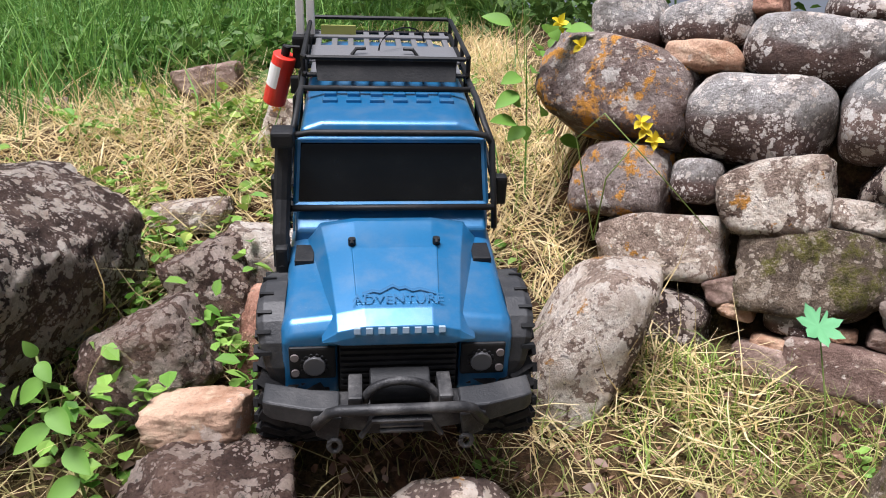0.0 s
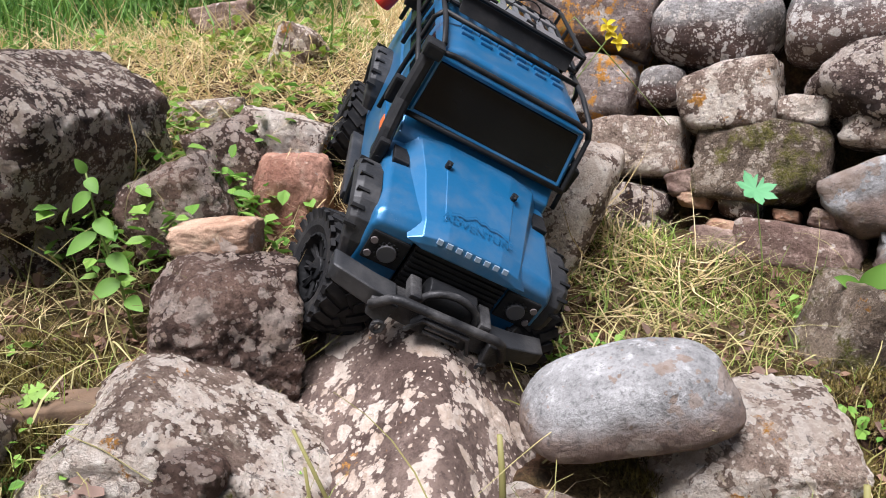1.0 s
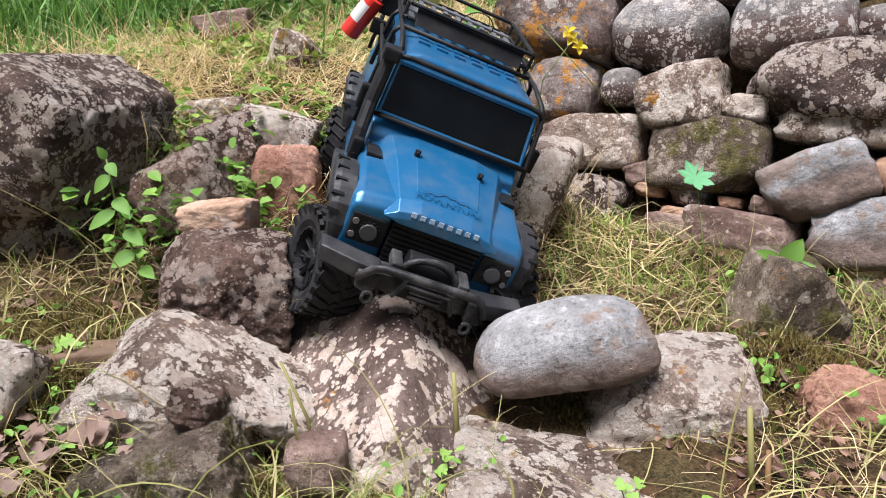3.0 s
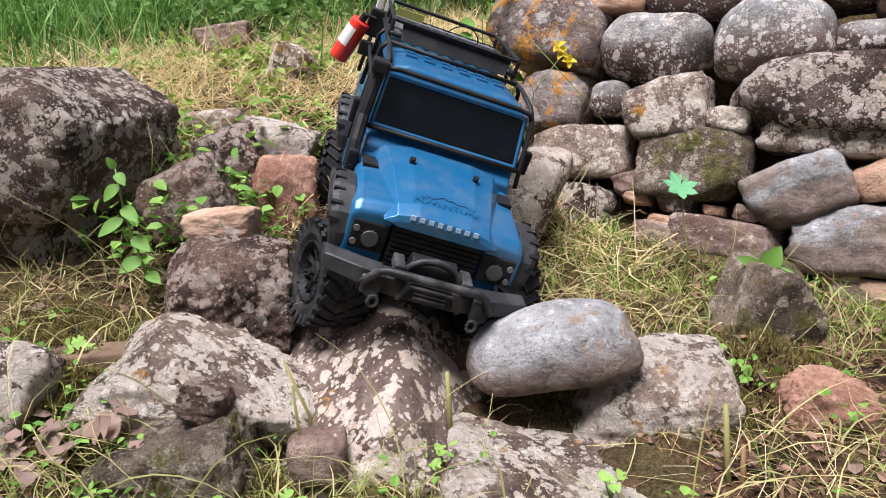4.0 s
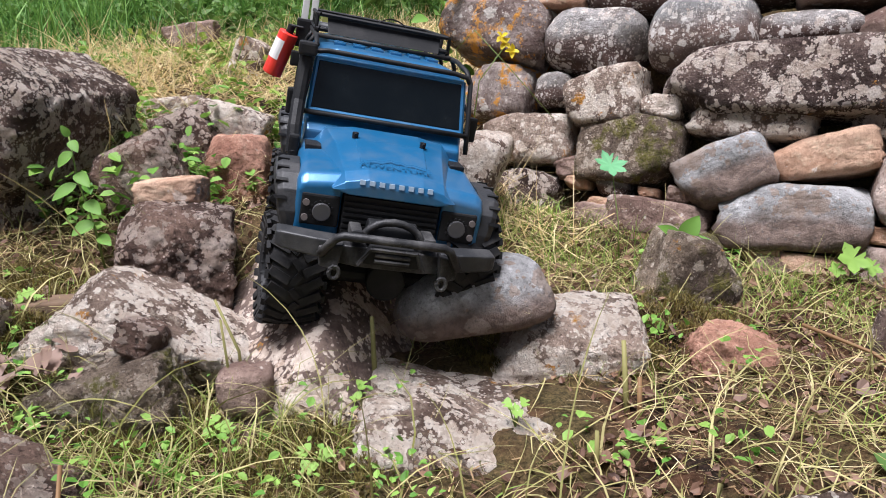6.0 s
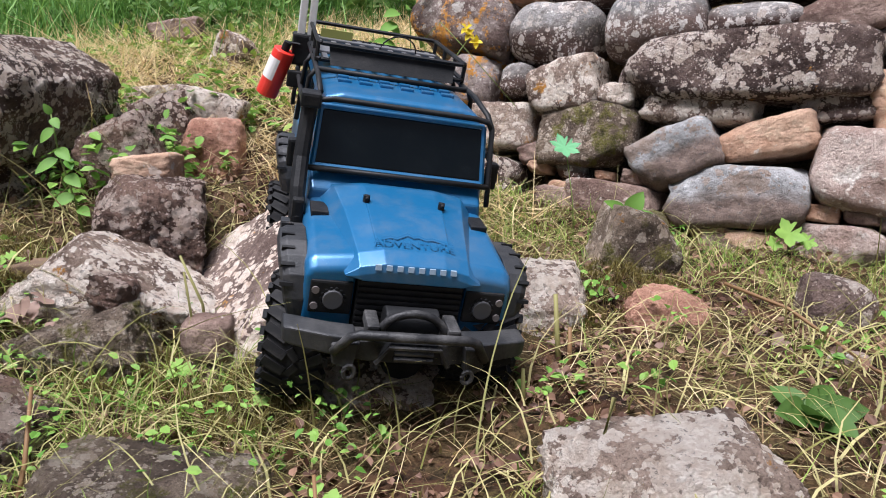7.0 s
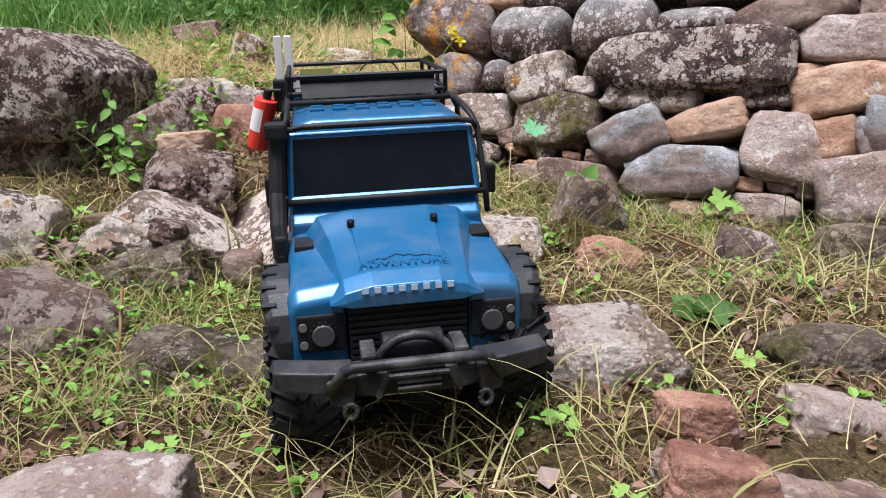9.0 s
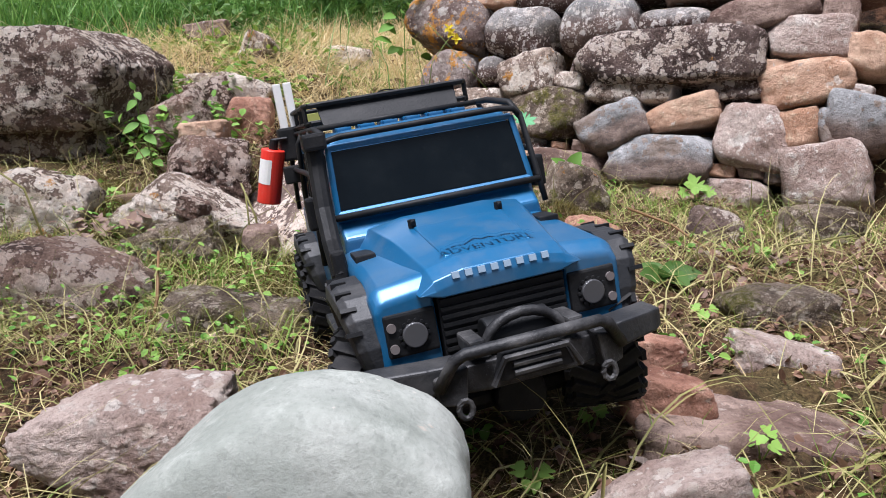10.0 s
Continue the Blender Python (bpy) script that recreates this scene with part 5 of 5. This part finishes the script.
# tall weed beside the dark boulder
p = plant("tall_weed", -0.275, 0.53, "tall weed with drooping heart-shaped green leaves")
stalk(p, ((0, 0, 0), (-0.008, 0, 0.05), (-0.026, 0.004, 0.11), (-0.03, 0.0, 0.162)), 0.0016, STEM)
for f, t, w in (((-0.03, 0, 0.125), (-0.075, -0.03, 0.095), 0.026), ((-0.03, 0, 0.14), (0.008, -0.03, 0.118), 0.026), ((-0.032, 0, 0.17), (-0.06, -0.02, 0.14), 0.024), ((-0.034, 0, 0.185), (-0.012, -0.02, 0.165), 0.02), ((-0.02, 0, 0.1), (0.022, -0.03, 0.08), 0.028), ((-0.01, 0, 0.07), (-0.05, -0.03, 0.05), 0.03), ((-0.035, 0, 0.19), (-0.045, -0.01, 0.215), 0.016), ((-0.005, 0, 0.05), (0.03, -0.03, 0.04), 0.024)):
    f, t = Vector(f), Vector(t)
    oval_leaf(p, f * 0.85, f * 0.85 + (t - f) * 0.55, w * 0.62)
# flowering weed in front of the wall
p = plant("flowering_weed", 0.19, 0.93, "thin weed with small yellow flowers", z=0.33)
stalk(p, ((0, 0, 0), (0.01, -0.01, 0.08), (0.05, -0.02, 0.135)), 0.0012, STEM)
stalk(p, ((0, 0, 0), (-0.03, -0.02, 0.13), (0.0, -0.03, 0.16), (0.06, -0.02, 0.1), (0.13, -0.05, 0.02)), 0.001, STEM)
for dx, dz in ((0.05, 0.14), (0.062, 0.128), (0.045, 0.15)):
    for k in range(4):
        a = math.pi / 2 * k + dx * 50
        oval_leaf(p, (dx, -0.022, dz), (dx + 0.011 * math.cos(a), -0.03, dz + 0.011 * math.sin(a)), 0.009, PETAL, "petal")
p = plant("flowering_weed", 0.14, 1.12, "leafy green weed with small yellow flowers", z=0.4)
for k in range(26):
    a = random.uniform(0, 6.28)
    r = random.uniform(0.02, 0.1)
    h = random.uniform(0.02, 0.2)
    oval_leaf(p, (r * 0.6 * math.cos(a), r * 0.5 * math.sin(a), h), (r * math.cos(a) * 1.2, r * math.sin(a) - 0.01, h + random.uniform(-0.02, 0.02)), 0.024)
for dx, dz in ((0.02, 0.2), (0.05, 0.17)):
    for k in range(5):
        a = 2 * math.pi / 5 * k
        oval_leaf(p, (dx, -0.04, dz), (dx + 0.013 * math.cos(a), -0.05, dz + 0.013 * math.sin(a)), 0.01, PETAL, "petal")
# large soft leaves on the floor
p = plant("large_leaf_plant", 0.49, 0.14, "low plant with large dull green leaves")
for tx, ty, tz, w in ((0.03, -0.07, 0.01, 0.05), (0.075, -0.02, 0.02, 0.045), (-0.05, -0.03, 0.02, 0.045), (0.06, 0.04, 0.03, 0.04), (-0.03, 0.05, 0.03, 0.04), (0.0, -0.06, 0.03, 0.04)):
    oval_leaf(p, (0, 0, 0.008), (tx * 0.6, ty * 0.6, tz * 0.6 + 0.008), w * 0.62, BUSH)
# clover-like sprigs at the front
for x, y, s in ((0.30, -0.1, 0.013), (0.33, -0.2, 0.012), (0.27, -0.28, 0.013), (0.24, 0.0, 0.012), (0.45, -0.25, 0.013), (0.37, -0.42, 0.02), (0.1, 0.06, 0.012), (-0.2, 0.33, 0.012), (0.03, 0.2, 0.014), (-0.06, 0.24, 0.012), (0.28, -0.06, 0.012), (0.2, 0.26, 0.01), (-0.3, 0.4, 0.012), (0.5, 0.02, 0.012), (-0.02, -0.1, 0.012), (0.05, 0.3, 0.012)):
    p = plant("clover_sprig", x, y, "small sprig of bright green rounded leaves")
    for k in range(4):
        a = 1.57 * k + x * 40
        c = (0.8 * s * math.cos(a), 0.8 * s * math.sin(a), 0.016 + 0.007 * (k % 2))
        stalk(p, ((0, 0, 0), (c[0] * 0.6, c[1] * 0.6, 0.016), c), 0.0007, STEM)
        lobed_leaf(p, c, s * 0.62, 3, (28, 12 * math.cos(a), math.degrees(a)))
# bare stalks and cut stems
for name, pts, r, mat, label in (
        ("dry_stalk", ((-0.122, 0.046, 0.045), (-0.119, 0.07, 0.09), (-0.127, 0.104, 0.137)), 0.0022, TWIG, "upright brown dry stalk"),
        ("dry_stalk", ((0.163, -0.256, 0.02), (0.163, -0.25, 0.08), (0.155, -0.235, 0.15), (0.138, -0.2, 0.19), (0.134, -0.183, 0.214)), 0.0011, TWIG, "thin bent reddish stalk"),
        ("cut_stem", ((0.068, 0.345, 0.09), (0.066, 0.35, 0.14), (0.064, 0.356, 0.168)), 0.003, STALK, "short cut plant stem"),
        ("cut_stem", ((0.309, 0.288, 0.08), (0.306, 0.293, 0.12), (0.304, 0.301, 0.162)), 0.0032, STALK, "short cut plant stem with frayed end"),
        ("cut_stem", ((0.318, 0.28, 0.08), (0.318, 0.29, 0.13)), 0.003, TWIG, "short cut plant stem with frayed end"),
        ("cut_stem", ((0.282, 0.025, 0.06), (0.295, 0.045, 0.11), (0.31, 0.067, 0.144)), 0.0028, STALK, "short cut plant stem"),
        ("cut_stem", ((0.262, 0.2, 0.07), (0.26, 0.2, 0.118)), 0.0026, STALK, "short cut plant stem"),
        ("twig", ((0.5, 0.36, 0.16), (0.56, 0.333, 0.139), (0.593, 0.22, 0.11), (0.66, 0.12, 0.09)), 0.0022, TWIG, "thin brown twig lying on the grass"),
        ("twig", ((0.62, 0.2, 0.1), (0.7, 0.26, 0.12), (0.82, 0.3, 0.13)), 0.002, STALK, "thin pale stalk lying on the grass"),
        ("dry_stalk", ((0.27, -0.38, 0.03), (0.285, -0.375, 0.075), (0.3, -0.37, 0.1), (0.298, -0.37, 0.04)), 0.0016, STALK, "bent pale grass stalk"),
        ("dry_stalk", ((-0.30, 0.2, 0.1), (-0.33, 0.2, 0.2), (-0.4, 0.2, 0.25), (-0.46, 0.2, 0.22)), 0.0016, STALK, "arching green grass stalk"),
        ("dry_stalk", ((-0.05, 0.3, 0.09), (-0.055, 0.3, 0.15), (-0.075, 0.3, 0.2)), 0.0018, STALK, "upright pale grass stalk"),
        ("dry_stalk", ((-0.04, 0.29, 0.09), (-0.06, 0.28, 0.14), (-0.062, 0.27, 0.19)), 0.0016, STALK, "upright pale grass stalk")):
    bm = bmesh.new()
    tube(bm, pts, r, 7, r * 0.7)
    ob = tagged(obj(name, bm, mat), label, "plant stem")
    if "reddish" in label:
        bent_stalk = ob
# weathered board and a heap of dead leaves on the bank
bm = bmesh.new()
box(bm, -0.13, 0.13, -0.02, 0.02, -0.009, 0.009, 0.003)
ob = obj("wooden_board", bm, OLD_WOOD)
ob.matrix_basis = pose(-0.37, 0.395, 0.158, 0, -3, 6)
tagged(ob, "weathered brown board half buried in grass", "board")
for k in range(26):
    x, y = -0.33 + 0.15 * random.random(), 0.235 + 0.08 * random.random()
    p = plant("dead_leaf", x, y, "crumpled pale brown dead leaf", "dead leaf", float(ground_z(x, y)) + 0.008 + 0.03 * random.random())
    lobed_leaf(p, (0, 0, 0), random.uniform(0.009, 0.017), 3, (random.uniform(-10, 50), random.uniform(-35, 35), random.uniform(0, 360)), PALE_LEAF, "blade")


def motions():
    """The car's drive down the rocks, and its wheels."""
    drive = [
        (0.0, -0.0623, 0.7920, 0.2465, 15.30, 0.80, 6.34),
        (0.5, -0.0633, 0.7440, 0.2240, 23.60, 32.60, 14.77),
        (1.0, -0.0458, 0.7220, 0.2060, 22.20, 27.50, 12.85),
        (1.5, -0.0427, 0.7080, 0.1930, 18.20, 24.00, 10.89),
        (2.5, -0.0356, 0.6890, 0.1900, 17.20, 23.10, 11.15),
        (4.5, -0.0137, 0.6350, 0.1840, 11.80, 16.80, 10.17),
        (5.0, -0.0060, 0.6220, 0.1825, 10.60, 16.60, 10.00),
        (5.5, 0.0105, 0.6100, 0.1760, 8.40, 12.80, 8.90),
        (5.7, 0.0100, 0.6000, 0.1800, 8.00, 11.60, 9.90),
        (6.8, 0.0880, 0.4170, 0.0950, 6.90, 3.60, 13.30),
        (7.0, 0.0940, 0.4080, 0.1003, 13.00, 7.40, 13.10),
        (7.5, 0.1119, 0.3548, 0.1058, 13.77, 1.91, 12.88),
        (8.0, 0.1266, 0.3053, 0.1044, 14.30, -5.93, 11.90),
        (8.5, 0.1386, 0.2290, 0.0765, 21.30, -12.80, 9.20),
        (9.0, 0.1490, 0.1180, 0.0499, 7.30, -3.40, 9.00),
        (9.5, 0.2010, 0.0140, 0.0440, 3.00, -19.11, 12.80),
        (10.0, 0.2195, -0.0800, 0.0265, -2.90, -9.91, 14.80),
    ]
    walk(car, [(t, pose(x, y, z, rx, ry, rz)) for t, x, y, z, rx, ry, rz in drive])
    # seconds, steering in degrees, and the drop of each wheel on its spring
    springs = [
        (0.0, 0, 0.028, 0.028, 0.01, 0.01),
        (0.5, 14, -0.002, 0.036, 0.0, 0.01),
        (1.5, 18, 0.004, 0.036, 0.0, 0.01),
        (4.5, 18, 0.002, 0.036, 0.0, 0.01),
        (5.5, 12, -0.008, 0.036, 0.0, 0.01),
        (7.0, -8, 0.012, 0.036, -0.01, 0.01),
        (7.5, -6, 0.008, 0.036, 0.0, 0.0),
        (8.0, -2, 0.01, 0.034, 0.0, -0.01),
        (8.5, 0, 0.034, 0.038, 0.01, -0.01),
        (9.0, 2, 0.004, 0.036, 0.025, 0.02),
        (9.5, -14, 0.02, 0.028, 0.035, 0.01),
        (10.0, -18, 0.02, 0.03, 0.035, 0.025),
    ]
    gone, spin = 0.0, [(drive[0][0], 0.0)]
    for a, b in zip(drive, drive[1:]):
        gone += math.dist(a[1:4], b[1:4])
        spin.append((b[0], gone / 0.0585))
    for i, w in enumerate(wheels):
        x, y, z = w.location
        rows, last = [], 0.0
        for t, turn in spin:
            if rows and t - rows[-1][0] < 0.05:
                continue
            cols = [np.interp(t, [s[0] for s in springs], [s[k] for s in springs]) for k in range(1, 6)]
            steer = cols[0] if i < 2 else 0.0
            rows.append((t, pose(x, y, z + cols[1 + i], 0, 0, steer) @ Matrix.Rotation(turn, 4, "X")))
        # rows between, so that no row turns a wheel by a quarter
        fine = []
        for (t0, m0), (t1, m1) in zip(rows, rows[1:]):
            a0, a1 = np.interp(t0, *zip(*spin)), np.interp(t1, *zip(*spin))
            k = max(1, math.ceil(abs(a1 - a0) / 1.2))
            for j in range(k):
                t = t0 + (t1 - t0) * j / k
                cols = [np.interp(t, [s[0] for s in springs], [s[q] for s in springs]) for q in range(1, 6)]
                fine.append((t, pose(x, y, z + cols[1 + i], 0, 0, cols[0] if i < 2 else 0.0) @ Matrix.Rotation(a0 + (a1 - a0) * j / k, 4, "X")))
        fine.append(rows[-1])
        walk(w, fine)
    # the bent stalk is run over
    foot = (0.163, -0.256, 0.02)
    walk(bent_stalk, [(t, pose(*foot) @ pose(0, 0, 0, a) @ pose(-foot[0], -foot[1], -foot[2])) for t, a in ((0.0, 0), (8.55, 0), (8.75, 30), (8.95, 75), (9.2, 84), (10.0, 84))])


motions()
